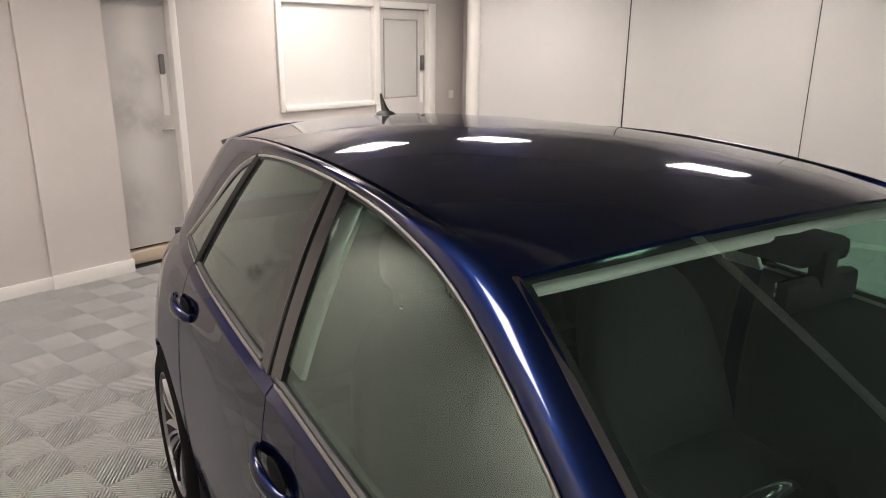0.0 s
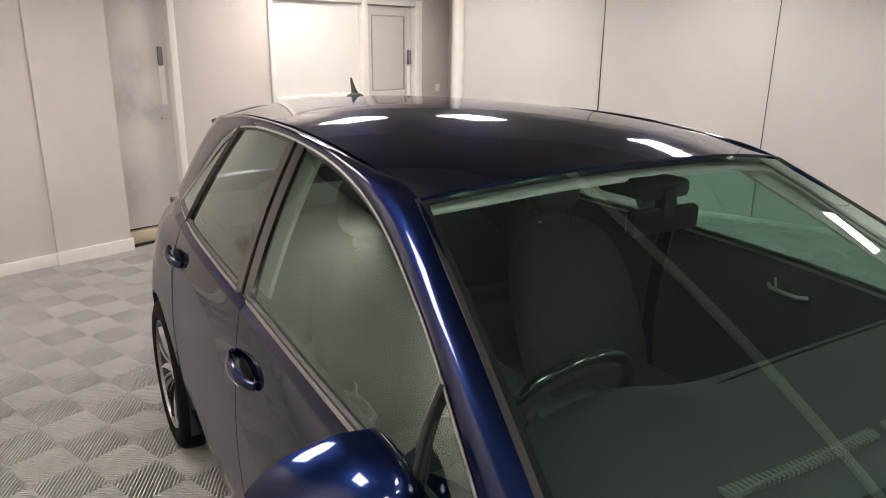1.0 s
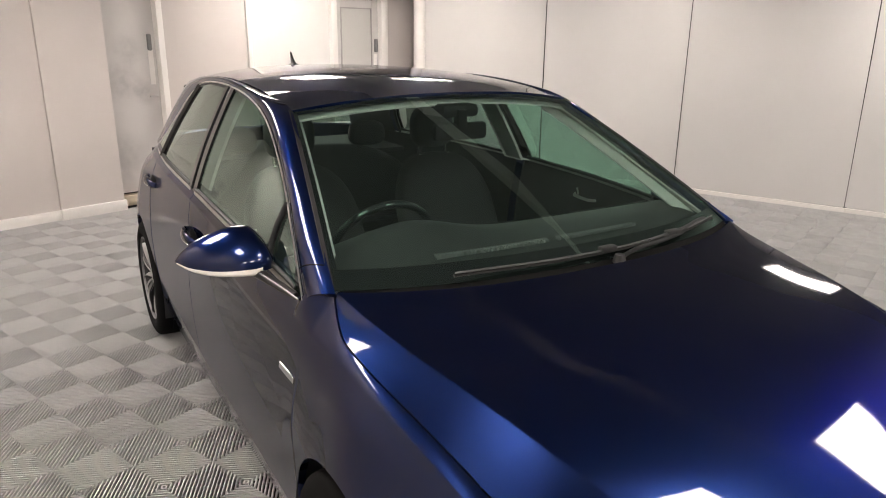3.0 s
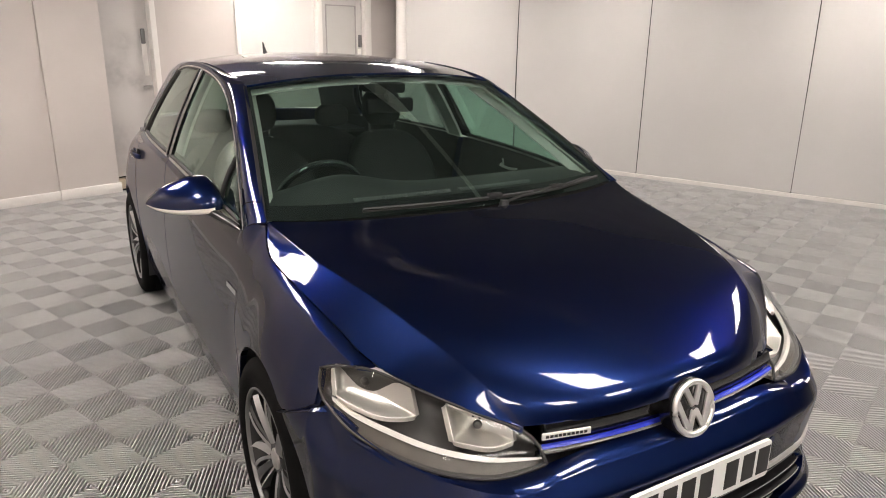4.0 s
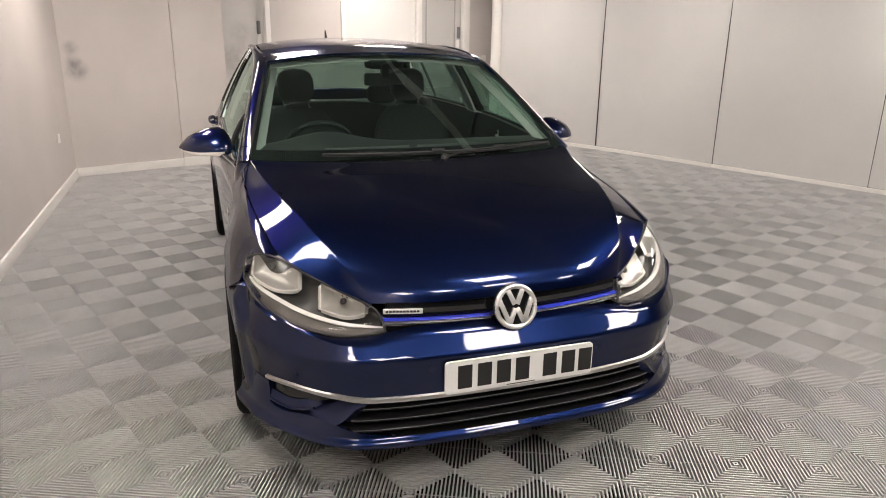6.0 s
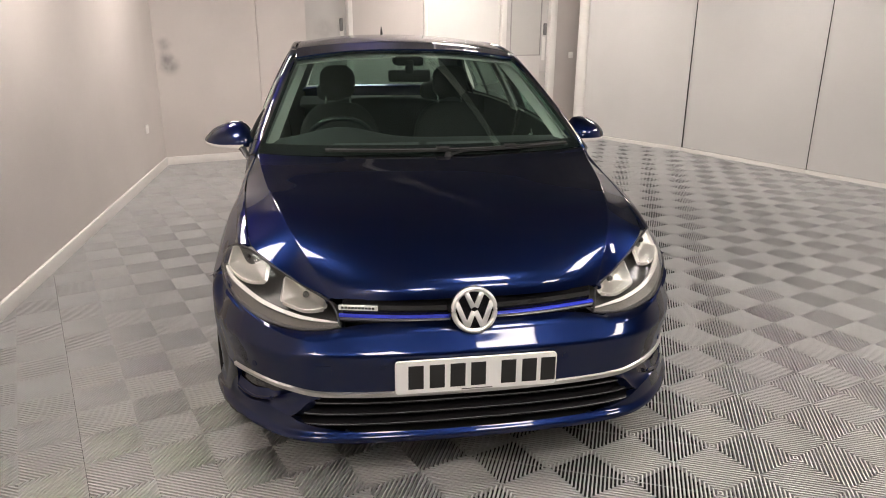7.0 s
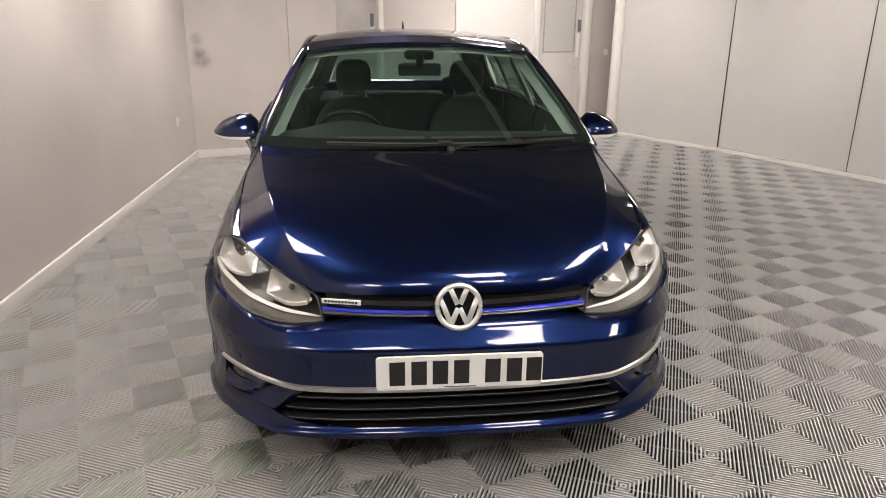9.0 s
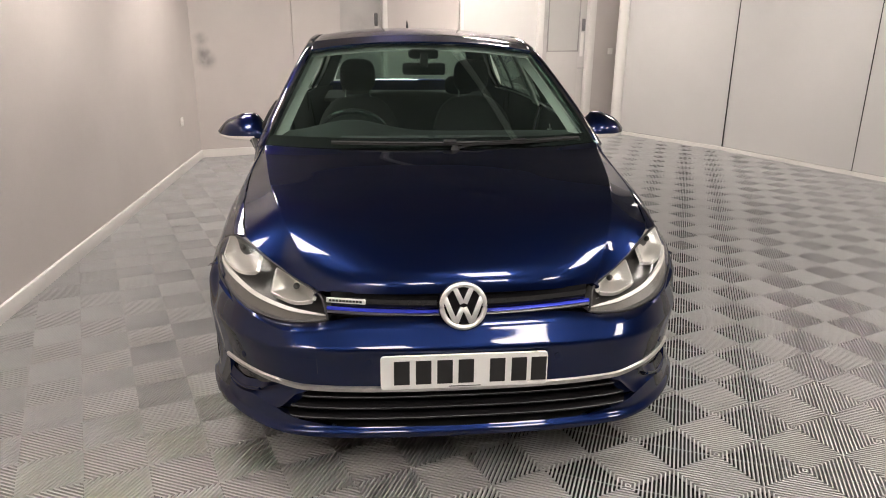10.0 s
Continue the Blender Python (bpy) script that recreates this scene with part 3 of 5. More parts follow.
def arch_z(y):
    """Height of the wheel opening's edge above a place on the side, or 0."""
    for axle in (AXLE_F, AXLE_R):
        if abs(y - axle) < ARCH:
            return HUB_Z + math.sqrt(ARCH**2 - (y - axle) ** 2)
    return 0.0


def low_v(y, floor_v=0.0):
    """The lowest v of the side at y that is clear of the wheel opening."""
    z = arch_z(y)
    if z <= side_point(y, floor_v)[2]:
        return floor_v
    a, b = floor_v, 1.0
    for _ in range(24):
        m = (a + b) / 2
        if side_point(y, m)[2] < z:
            a = m
        else:
            b = m
    return b


def lean(w):
    """How far the rear door's edge has swung back at w of its height."""
    return max(0.0, (w - 0.2) / 0.8) ** 1.3


def heights(v0, below=24, above=8):
    """Steps of v from v0 to the top edge, close together on both sides of the crease."""
    if v0 > BEND - 0.03:
        return np.linspace(v0, 1, below + above + 1)
    return np.concatenate([np.linspace(v0, BEND - 0.012, below), [BEND], np.linspace(BEND + 0.014, 1, above)])


def side_panel(front, rear, columns=36, floor_v=0.0, bent=False):
    """A grid over the side between two edges, which may lean: (y at the bottom, y at the top)."""
    # columns crowd together where the wheel opening begins and ends
    grid = []
    for c in range(columns):
        u = c / (columns - 1)
        column = []
        y_low = front[0] + (rear[0] - front[0]) * u
        y_top = front[1] + (rear[1] - front[1]) * u
        v0 = low_v(y_low, floor_v)
        for v in heights(v0):
            w = (v - v0) / (1 - v0)
            if bent:
                y = front[0] + (front[1] - front[0]) * w + (rear[0] + (rear[1] - rear[0]) * lean(v) - front[0] - (front[1] - front[0]) * w) * u
            else:
                y = y_low + (y_top - y_low) * w
            column.append(side_point(y, v))
        grid.append(column)
    return np.array(grid)


def bonnet_grids():
    middle = [(0, 0.072, 0.684), (0, 0.078, 0.710), (0, 0.096, 0.733), (0, 0.138, 0.756), (0, 0.33, 0.828), (0, 0.55, 0.888), (0, 0.80, 0.938), (0, 0.985, 0.966)]
    crease = [(0.448, 0.165, 0.668), (0.475, 0.205, 0.712), (0.515, 0.270, 0.764), (0.550, 0.345, 0.805), (0.581, 0.422, 0.835), (0.616, 0.543, 0.869), (0.652, 0.682, 0.894), (0.686, 0.85, 0.916), (0.718, 1.04, 0.946), (0.736, 1.137, 0.970)]
    edge = [(0.449, 0.164, 0.666), (0.56, 0.250, 0.705), (0.64, 0.325, 0.745), (0.700, 0.395, 0.777)] + [(WING_X[k][1] - 0.005, WING_X[k][0], WING_Z[k][1]) for k in range(1, len(WING_X))]
    a, b, c = (even(q, 60) for q in (middle, crease, edge))
    rows = []
    for w in 1 - (1 - np.linspace(0, 1, 30)) ** 1.7:
        # straight across at the middle, then rounding over towards the crease, bowed back along the front edge
        row = a * (1 - w) + b * w
        row[:, 2] = b[:, 2] + (a[:, 2] - b[:, 2]) * (1 - w**1.7)
        row[:, 1] = a[:, 1] + (b[:, 1] - a[:, 1]) * w**2.6
        rows.append(row)
    inner = np.array(rows)
    w = (np.linspace(0, 1, 12) ** 1.6)[1:, None, None]
    outer = b[None] * (1 - w) + c[None] * w - 4 * 0.003 * w * (1 - w) * np.array([0.0, 0.0, 1.0])
    g = np.vstack([inner, outer])
    # the crease is a small roll, not a fold
    g[28:32] = (g[27:31] + 2 * g[28:32] + g[29:33]) / 4
    return g


# plan of the bumper: distance out and back, from the middle to the wheel opening
BUMPER_PLAN = [(0, 0.0, 0), (0.2, 0.003, 0), (0.40, 0.018, 0), (0.565, 0.056, 0), (0.70, 0.165, 0), (0.804, 0.325, 0), (0.852, 0.47, 0), (0.880, 0.625, 0)]
BUMPER_DEPTH = [(0.19, 0.05), (0.222, 0.008), (0.234, -0.020), (0.246, -0.020), (0.268, -0.004), (0.38, 0.015), (0.45, 0.006), (0.512, -0.002), (0.526, -0.0025), (0.538, 0.005), (0.560, 0.022), (0.585, 0.041), (0.605, 0.053), (0.65, 0.065), (0.70, 0.072)]
STEPS = 220
PLAN = even(BUMPER_PLAN, STEPS)
_t = np.gradient(PLAN, axis=0)
PLAN_IN = np.stack([-_t[:, 1], _t[:, 0], 0 * _t[:, 0]], 1) / np.linalg.norm(_t, axis=1, keepdims=True)
BUMPER_TOP = [(0.0, 0.586), (0.30, 0.588), (0.42, 0.582), (0.47, 0.574), (0.55, 0.572), (0.66, 0.588), (0.735, 0.610), (0.804, 0.646), (0.845, 0.676), (0.880, 0.600)]
STRIP_Z = [(0.0, 0.385), (0.40, 0.388), (0.50, 0.391), (0.60, 0.402), (0.70, 0.405), (0.80, 0.392), (0.87, 0.385)]
LIP_TOP = [(0.0, 0.262), (0.38, 0.266), (0.50, 0.279), (0.56, 0.291), (0.60, 0.304), (0.64, 0.312), (0.68, 0.316), (0.75, 0.302), (0.79, 0.306), (0.803, 0.375), (0.87, 0.380)]
CHEEK_LOW = [(0.50, 0.374), (0.53, 0.362), (0.60, 0.304), (0.64, 0.312), (0.68, 0.316), (0.75, 0.302), (0.79, 0.306)]
CHEEK_TOP = [(0.50, 0.006), (0.565, 0.008), (0.62, 0.032), (0.68, 0.068), (0.73, 0.082), (0.80, 0.070)]


LENS_Y = [(0.0, 0.092), (0.30, 0.098), (0.424, 0.108), (0.47, 0.116), (0.56, 0.134), (0.66, 0.186), (0.735, 0.270), (0.795, 0.377), (0.822, 0.477)]
LENS_Z = [(0.0, 0.600), (0.30, 0.602), (0.424, 0.588), (0.47, 0.580), (0.56, 0.579), (0.66, 0.595), (0.735, 0.615), (0.795, 0.643), (0.822, 0.685)]


def step_at(x):
    """The step of the bumper's plan that lies x metres from the middle."""
    return int(np.argmin(abs(PLAN[:, 0] - x)))


def bumper_point(i, z, back_by=0.0):
    """A point of the bumper's skin at step i of its plan and height z; back_by sets it inwards."""
    d = float(hermite(BUMPER_DEPTH, z))
    if PLAN[i, 0] > 0.45:
        # the shelf under the lamp flattens out towards the side
        d = d * (1 - 0.55 * min(1.0, (PLAN[i, 0] - 0.45) / 0.3)) if z > 0.53 else d
    # the outer end is drawn in to the edge of the wheel opening
    k = float(i)
    first = step_at(0.76)
    if i > first:
        reach = AXLE_F - math.sqrt(max(0.0, (ARCH + 0.004) ** 2 - (z - HUB_Z) ** 2))
        last = min(STEPS - 1.0, float(np.interp(reach, PLAN[:, 1], np.arange(STEPS))))
        k = first + (i - first) * (last - first) / (STEPS - 1 - first)
    j = min(int(k), STEPS - 2)
    p = PLAN[j] + (PLAN[j + 1] - PLAN[j]) * (k - j) + PLAN_IN[j] * (d + back_by)
    # towards the wheel it runs flush into the wing
    begin = 0.39 + 0.055 * min(1.0, max(0.0, (z - 0.57) / 0.06))
    flush = min(1.0, max(0.0, (p[1] - begin) / (0.50 - begin)))
    flush = flush * flush * (3 - 2 * flush)
    if flush > 0 and z > 0.3:
        p[0] += flush * (skin_x(max(0.45, p[1]), z) - back_by - p[0])
    return np.array([p[0], p[1], z])


def bumper_band(low, high, rows, first=0, last=STEPS - 1, back_by=0.0):
    g = []
    for w in np.linspace(0, 1, rows):
        g.append([bumper_point(i, float(low(PLAN[i, 0])) * (1 - w) + float(high(PLAN[i, 0])) * w, back_by) for i in range(first, last + 1)])
    return np.array(g)


def both(g):
    """A half grid (first column in the middle) and its mirror image, as one grid."""
    m = g[:, :0:-1] * np.array([-1.0, 1.0, 1.0])
    return np.concatenate([m, g], axis=1)


def build_front():
    g = bonnet_grids()
    full = np.concatenate([g[:0:-1] * np.array([-1.0, 1.0, 1.0]), g], axis=0)
    panel("bonnet", full, PAINT, car, 1, 0.02, sharp=60)
    # bumper: painted skin above the bright strip, lip below
    strip = lambda x: hermite(STRIP_Z, x)
    taper = lambda x: 1.0 if x < 0.6 else 1.0 - 0.4 * (x - 0.6) / 0.25
    upper = bumper_band(lambda x: strip(x) + (0.010 if x < 0.806 else -0.006), lambda x: hermite(BUMPER_TOP, x), 26)
    # the shelf that runs back to the grille and the lamps
    shelf = upper[-1].copy()
    for i, q in enumerate(shelf):
        if PLAN[i, 0] < 0.815:
            q[1], q[2] = max(q[1], hermite(LENS_Y, q[0])), hermite(LENS_Z, q[0])
        elif PLAN[i, 0] < 0.850:
            q[0] -= 0.012
    upper = np.concatenate([upper, [upper[-1] * 0.5 + shelf * 0.5 + np.array([0, -0.002, 0.004])], [shelf]])
    bumper = panel("front_bumper", both(upper), PAINT, car, 1, 0.015)
    bottom = lambda x: 0.228 + 0.016 * (x / 0.7) ** 2 - 0.05 * max(0.0, x - 0.74) / 0.13
    lower = bumper_band(bottom, lambda x: hermite(LIP_TOP, x), 18)
    panel("lower_lip", both(lower), PAINT, bumper, 1, 0.03)
    cheek = bumper_band(lambda x: hermite(CHEEK_LOW, x), lambda x: strip(x) - hermite(CHEEK_TOP, x), 12, step_at(0.502), step_at(0.803))
    # scooped inwards between its edges
    i0 = step_at(0.502)
    for r, w in enumerate(np.linspace(0, 1, 12)):
        for c in range(cheek.shape[1]):
            cheek[r, c] += PLAN_IN[i0 + c] * 0.011 * math.sin(math.pi * w) * min(1.0, c / 8)
    for side in (1, -1):
        panel("bumper_cheek", cheek, PAINT, bumper, side, 0.03)
    g = bumper_band(lambda x: strip(x) - 0.0105 * taper(x), lambda x: strip(x) + 0.0105 * taper(x), 7, 0, step_at(0.806), -0.007)
    g[[0, -1]] = bumper_band(lambda x: strip(x) - 0.013 * taper(x), lambda x: strip(x) + 0.013 * taper(x), 2, 0, step_at(0.806), 0.004)
    panel("bright_strip", both(g), SATIN, bumper, 1, 0.01, "chrome trim strip across the bumper")
    recess = bumper_band(lambda x: 0.235, lambda x: strip(x) + 0.004, 6, 0, step_at(0.812), 0.055)
    panel("grille_backing", both(recess), GRILLE, bumper, 1, 0.01, "black plastic lower grille")
    for k, z in enumerate((0.352, 0.316, 0.284)):
        # a dark blade with a rounded front edge and a thin paler grey line along it
        g = np.array([bumper_band(lambda x: z + dz, lambda x: z + dz, 1, 0, step_at(0.515 + 0.04 * k), back)[0] for dz, back in ((-0.012, 0.040), (-0.009, 0.020), (-0.004, 0.012), (0.0, 0.010), (0.003, 0.014), (0.004, 0.030), (0.004, 0.050))])
        slat = panel("grille_slat", both(g), SLATGREY, bumper, 1, 0.0)
        tube("slat_edge", both(g[3:4])[0] + np.array([0, -0.0008, 0.002]), 0.0013, EDGEGREY, slat, 5)
    for side in (1, -1):
        # fog lamp behind its dark glass
        g = bumper_band(lambda x: strip(x) - hermite(CHEEK_TOP, x) - 0.003, lambda x: strip(x) - 0.008, 5, step_at(0.585), step_at(0.798), 0.014)
        panel("fog_lamp", g, BLACKGLOSS, bumper, side, 0.02, "dark glass fog lamp")
        # bright blade under the pocket
        tube("pocket_blade", [bumper_point(j, float(strip(PLAN[j, 0]) - hermite(CHEEK_TOP, PLAN[j, 0])) - 0.002, 0.001) * np.array([side, 1, 1]) for j in range(step_at(0.66), step_at(0.80), 3)], 0.0055, PAINT, bumper)
        for x, z in ((0.297, 0.488), (0.705, 0.452)):
            i = step_at(x)
            p = bumper_point(i, z)
            n = PLAN_IN[i]
            bm = bmesh.new()
            m = Matrix.Translation(p) @ Vector(n).to_track_quat("Z", "Y").to_matrix().to_4x4()
            bmesh.ops.create_cone(bm, cap_ends=True, segments=20, radius1=0.0105, radius2=0.0105, depth=0.006, matrix=m)
            if side < 0:
                bmesh.ops.transform(bm, matrix=Matrix.Diagonal((-1, 1, 1, 1)), verts=bm.verts)
            part("parking_sensor", bm, PAINT, bumper, smooth=True)
    # cover of the towing eye, almost flush
    i0, i1 = step_at(0.455), step_at(0.505)
    g = np.array([[bumper_point(i, z, -0.0012) for i in range(i0, i1 + 1)] for z in np.linspace(0.447, 0.497, 5)])
    panel("towing_eye_cover", g, PAINT, bumper, -1, 0.003)
    # slim upper grille
    def slim(z0, z1, out, name, mat, x0=-0.455, x1=0.455, label=""):
        xx = np.linspace(x0, x1, 61)
        rows = []
        for w in np.linspace(0, 1, 5):
            z = z0 + (z1 - z0) * w
            rows.append([(x, 0.098 + 0.235 * abs(x) ** 2.2 - out - 0.006 * 4 * w * (1 - w), z + 0.012 * (abs(x) / 0.45) ** 2) for x in xx])
        return panel(name, np.array(rows), mat, grille, 1, 0.012, label)

    grille = empty("upper_grille")
    grille.parent = car
    slim(0.588, 0.662, -0.014, "grille_backing", GRILLE, -0.41, 0.41)
    slim(0.621, 0.670, 0.002, "grille_bar", BLACKGLOSS, -0.410, 0.410, label="gloss black grille bar")
    slim(0.588, 0.597, 0.0, "grille_rib", BLACKGLOSS, -0.43, 0.43)
    slim(0.608, 0.616, 0.008, "blue_line", BLUELINE, -0.425, 0.425, "thin blue trim line")
    slim(0.602, 0.6075, 0.010, "chrome_line", GREYMETAL, -0.425, 0.425, "thin chrome trim line")
    # small plate with unreadable writing
    bm = bmesh.new()
    m = Matrix.Translation((-0.363, 0.108, 0.653)) @ Matrix.Rotation(radians(-14), 4, "Z")
    add_box(bm, -0.063, 0.063, -0.002, 0.004, -0.0085, 0.0085, 0.002, m)
    tag = part("name_tag", bm, PLATE, grille, "small white name tag")
    bm = bmesh.new()
    for k in range(10):
        add_box(bm, -0.054 + k * 0.0109, -0.054 + k * 0.0109 + 0.0084, -0.0027, -0.0019, -0.0035, 0.0035, 0, m)
    part("dark_bars", bm, INK, tag)
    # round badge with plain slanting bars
    badge = empty("badge", Matrix.Translation((0, 0.058, 0.647)) @ Matrix.Rotation(radians(-14), 4, "X"))
    badge.parent = car
    ring = [(0.067 * math.cos(a), -0.012, 0.067 * math.sin(a)) for a in np.linspace(0, 2 * math.pi, 49)[:-1]]
    tube("badge_ring", ring, 0.0085, BADGE, badge, 10, 1.0, closed=True)
    for name, r0, y0, y1, mat in (("badge_bezel", 0.079, 0.03, -0.004, BLACKGLOSS), ("badge_disc", 0.068, -0.004, -0.010, BLACKGLOSS)):
        bm = bmesh.new()
        bmesh.ops.create_cone(bm, cap_ends=True, segments=48, radius1=r0, radius2=r0 * 0.97, depth=y0 - y1, matrix=Matrix.Translation((0, (y0 + y1) / 2, 0)) @ Matrix.Rotation(radians(90), 4, "X"))
        part(name, bm, mat, badge, smooth=True)
    for x0, z0, x1, z1 in ((-0.027, 0.058, -0.004, 0.008), (0.027, 0.058, 0.004, 0.008), (-0.058, 0.028, -0.026, -0.052), (0.058, 0.028, 0.026, -0.052), (-0.024, -0.052, -0.003, -0.004), (0.024, -0.052, 0.003, -0.004)):
        d = Vector((x1 - x0, 0, z1 - z0))
        m = Matrix.Translation(((x0 + x1) / 2, -0.014, (z0 + z1) / 2)) @ Matrix.Rotation(-math.atan2(d.z, d.x), 4, "Y")
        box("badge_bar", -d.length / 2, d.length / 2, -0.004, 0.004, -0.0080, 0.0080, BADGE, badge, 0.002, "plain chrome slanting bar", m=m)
    # number plate with plain bars
    plate = empty("number_plate", Matrix.Translation((0, -0.012, 0.459)))
    plate.parent = car
    tagged(plate, "white front number plate with black bars")
    bm = bmesh.new()
    outline = []
    for cx, cz, a0 in ((0.249, 0.0445, 0), (-0.249, 0.0445, 90), (-0.249, -0.0445, 180), (0.249, -0.0445, 270)):
        outline += [(cx + 0.011 * math.cos(radians(a0 + q)), cz + 0.011 * math.sin(radians(a0 + q))) for q in (0, 22.5, 45, 67.5, 90)]
    front = [bm.verts.new((x, -0.004, z)) for x, z in outline]
    rear = [bm.verts.new((x, 0.006, z)) for x, z in outline]
    bm.faces.new(front)
    for k in range(len(front)):
        q = (k + 1) % len(front)
        bm.faces.new((front[k], front[q], rear[q], rear[k]))
    part("plate_board", bm, PLATE, plate)
    for x in (-0.195, -0.128, -0.062, 0.004, 0.102, 0.170, 0.232):
        box("black_bar", x - 0.024, x + 0.024, -0.0055, -0.0041, -0.040, 0.040, INK, plate)
    bm = bmesh.new()
    add_box(bm, -0.05, 0.05, -0.0055, -0.0041, -0.0515, -0.0490)
    part("small_bar", bm, LAMPGREY, plate)


def build_headlight(side):
    lamp = empty("headlight")
    lamp.parent = car
    upper = [(0.430, 0.122, 0.632), (0.449, 0.162, 0.656), (0.540, 0.236, 0.694), (0.632, 0.312, 0.735), (0.715, 0.398, 0.772), (0.766, 0.470, 0.768), (0.802, 0.540, 0.742)]
    lower = [(0.420, 0.104, 0.592), (0.47, 0.112, 0.584), (0.560, 0.130, 0.583), (0.660, 0.182, 0.600), (0.735, 0.268, 0.620), (0.795, 0.375, 0.648), (0.822, 0.475, 0.690)]
    s = np.linspace(0, 1, 40)
    lo, up = through_points(lower, s), through_points(upper, s)
    out = np.array([0.35, -0.75, 0.35])
    front = blend(lo, up, 18, 0.016, out)
    panel("lens", front, LENS, lamp, side, 0.006, "clear headlight lens")
    # tray behind the lens
    depth = np.array([-0.25, 0.85, -0.1]) * 0.075
    w = np.linspace(0, 1, 18)[:, None, None]
    tray = blend(lo, up, 18) + depth * (4 * w * (1 - w)) ** 0.5
    panel("lamp_housing", tray, LAMPGREY, lamp, side, 0.0, "grey lamp housing")
    for a, b, v0, v1, push in ((0.545, 0.90, 0.40, 0.97, 0.062), (0.21, 0.43, 0.44, 0.93, 0.050)):
        # a deep scooped reflector: straight outer wall, floor that climbs towards the middle of the car
        sa = np.linspace(a, b, 49)
        l, u = through_points(lower, sa), through_points(upper, sa)
        climb = v0 + 0.22 * np.clip((a + 0.55 * (b - a) - sa) / (0.55 * (b - a)), 0, 1) ** 2
        g = np.array([l * (1 - (climb + (v1 - climb) * q)[:, None]) + u * (climb + (v1 - climb) * q)[:, None] for q in np.linspace(0, 1, 26)])
        cu, cv = np.meshgrid(np.linspace(-1, 1, 49), np.linspace(-1, 1, 26))
        dish = np.clip(1 - np.maximum(abs(cu), abs(cv)) ** 4, 0, 1) * (0.65 + 0.35 * (1 - cu * cu))
        flutes = 0.0012 * np.sin(cu * 30) * np.clip(cv * 1.6 - 0.1, 0, 1) * (dish > 0.05)
        rim = g + (depth / 0.075)[None, None] * 0.011
        g = g + (depth / 0.075)[None, None] * (0.012 + push * dish[..., None] + flutes[..., None])
        bowl = panel("reflector", g, SILVER, lamp, side, 0.012, "silver scooped reflector")
        lip = np.vstack([rim[0], rim[1:-1, -1]]) * np.array([side, 1, 1])
        tube("reflector_rim", lip, 0.0022, LIGHTBAR, bowl, 6)
        # bulb shield
        mid = g[15, 24] - (depth / 0.075) * 0.020
        bm = bmesh.new()
        bmesh.ops.create_uvsphere(bm, u_segments=14, v_segments=8, radius=0.011, matrix=Matrix.Translation(mid * np.array([side, 1, 1])))
        part("bulb_cap", bm, LAMPGREY, bowl, smooth=True)
    # light guide along the lower edge, clear indicator below it
    sa = np.linspace(0.02, 0.93, 40)
    l, u = through_points(lower, sa), through_points(upper, sa)
    bar = np.array([l * (1 - v) + u * v + out * 0.004 for v in np.linspace(0.23, 0.31, 5)]) + (depth / 0.075)[None, None] * 0.010
    panel("light_guide", bar, LIGHTBAR, lamp, side, 0.012, "pale daytime light guide")
    sa = np.linspace(0.03, 0.92, 40)
    l, u = through_points(lower, sa), through_points(upper, sa)
    bar = np.array([l * (1 - v) + u * v for v in np.linspace(0.03, 0.225, 5)]) + (depth / 0.075)[None, None] * 0.014
    panel("indicator", bar, INDICATOR, lamp, side, 0.008, "clear indicator strip")
    # black seal round the lens
    rim = np.vstack([lo, even([lower[-1], (0.817, 0.512, 0.715), upper[-1]], 8)[1:-1], up[::-1]]) * np.array([side, 1, 1])
    tube("seal", rim, 0.004, PLASTIC, lamp, 6, closed=True)


# outlines of the glasshouse: outer edge (windscreen, roof, tailgate) and window opening
OUTER = [(0.745, 1.13, 0.97), (0.702, 1.33, 1.068), (0.648, 1.56, 1.185), (0.578, 1.875, 1.338), (0.587, 2.15, 1.374), (0.580, 2.5, 1.394), (0.566, 2.85, 1.392), (0.540, 3.25, 1.372), (0.515, 3.60, 1.338), (0.505, 3.86, 1.295), (0.575, 4.0, 1.13), (0.635, 4.08, 0.975)]
OPENING = [(0.787, 1.24, 0.925), (0.742, 1.43, 1.05), (0.690, 1.65, 1.175), (0.640, 1.93, 1.295), (0.615, 2.2, 1.352), (0.607, 2.5, 1.376), (0.601, 2.8, 1.374), (0.588, 3.08, 1.350), (0.578, 3.27, 1.312), (0.600, 3.42, 1.24), (0.655, 3.53, 1.12), (0.728, 3.60, 1.0)]
OPEN_X = [(p[1], p[0]) for p in OPENING]
OPEN_Z = [(p[1], p[2]) for p in OPENING]


def glass_point(y, w):
    """On the side glass: w from the waist (0) to the top of the opening (1)."""
    a = np.array([float(hermite(TOP_X, y)), y, float(hermite(TOP_Z, y))])
    b = np.array([float(hermite(OPEN_X, y)), y, float(hermite(OPEN_Z, y))])
    return a * (1 - w) + b * w + np.array([0.012 * 4 * w * (1 - w), 0, 0])


def side_glass(front, rear, columns=20, rows=14, in_by=0.006):
    g = []
    for c in range(columns):
        u = c / (columns - 1)
        col = []
        for r in range(rows):
            w = r / (rows - 1)
            y = (front[0] + (rear[0] - front[0]) * u) * (1 - w) + (front[1] + (rear[1] - front[1]) * u) * w
            col.append(glass_point(y, w) - np.array([in_by, 0, 0]))
        g.append(col)
    return np.array(g)


def sweep(points, side):
    return np.array(points) * np.array([side, 1, 1])


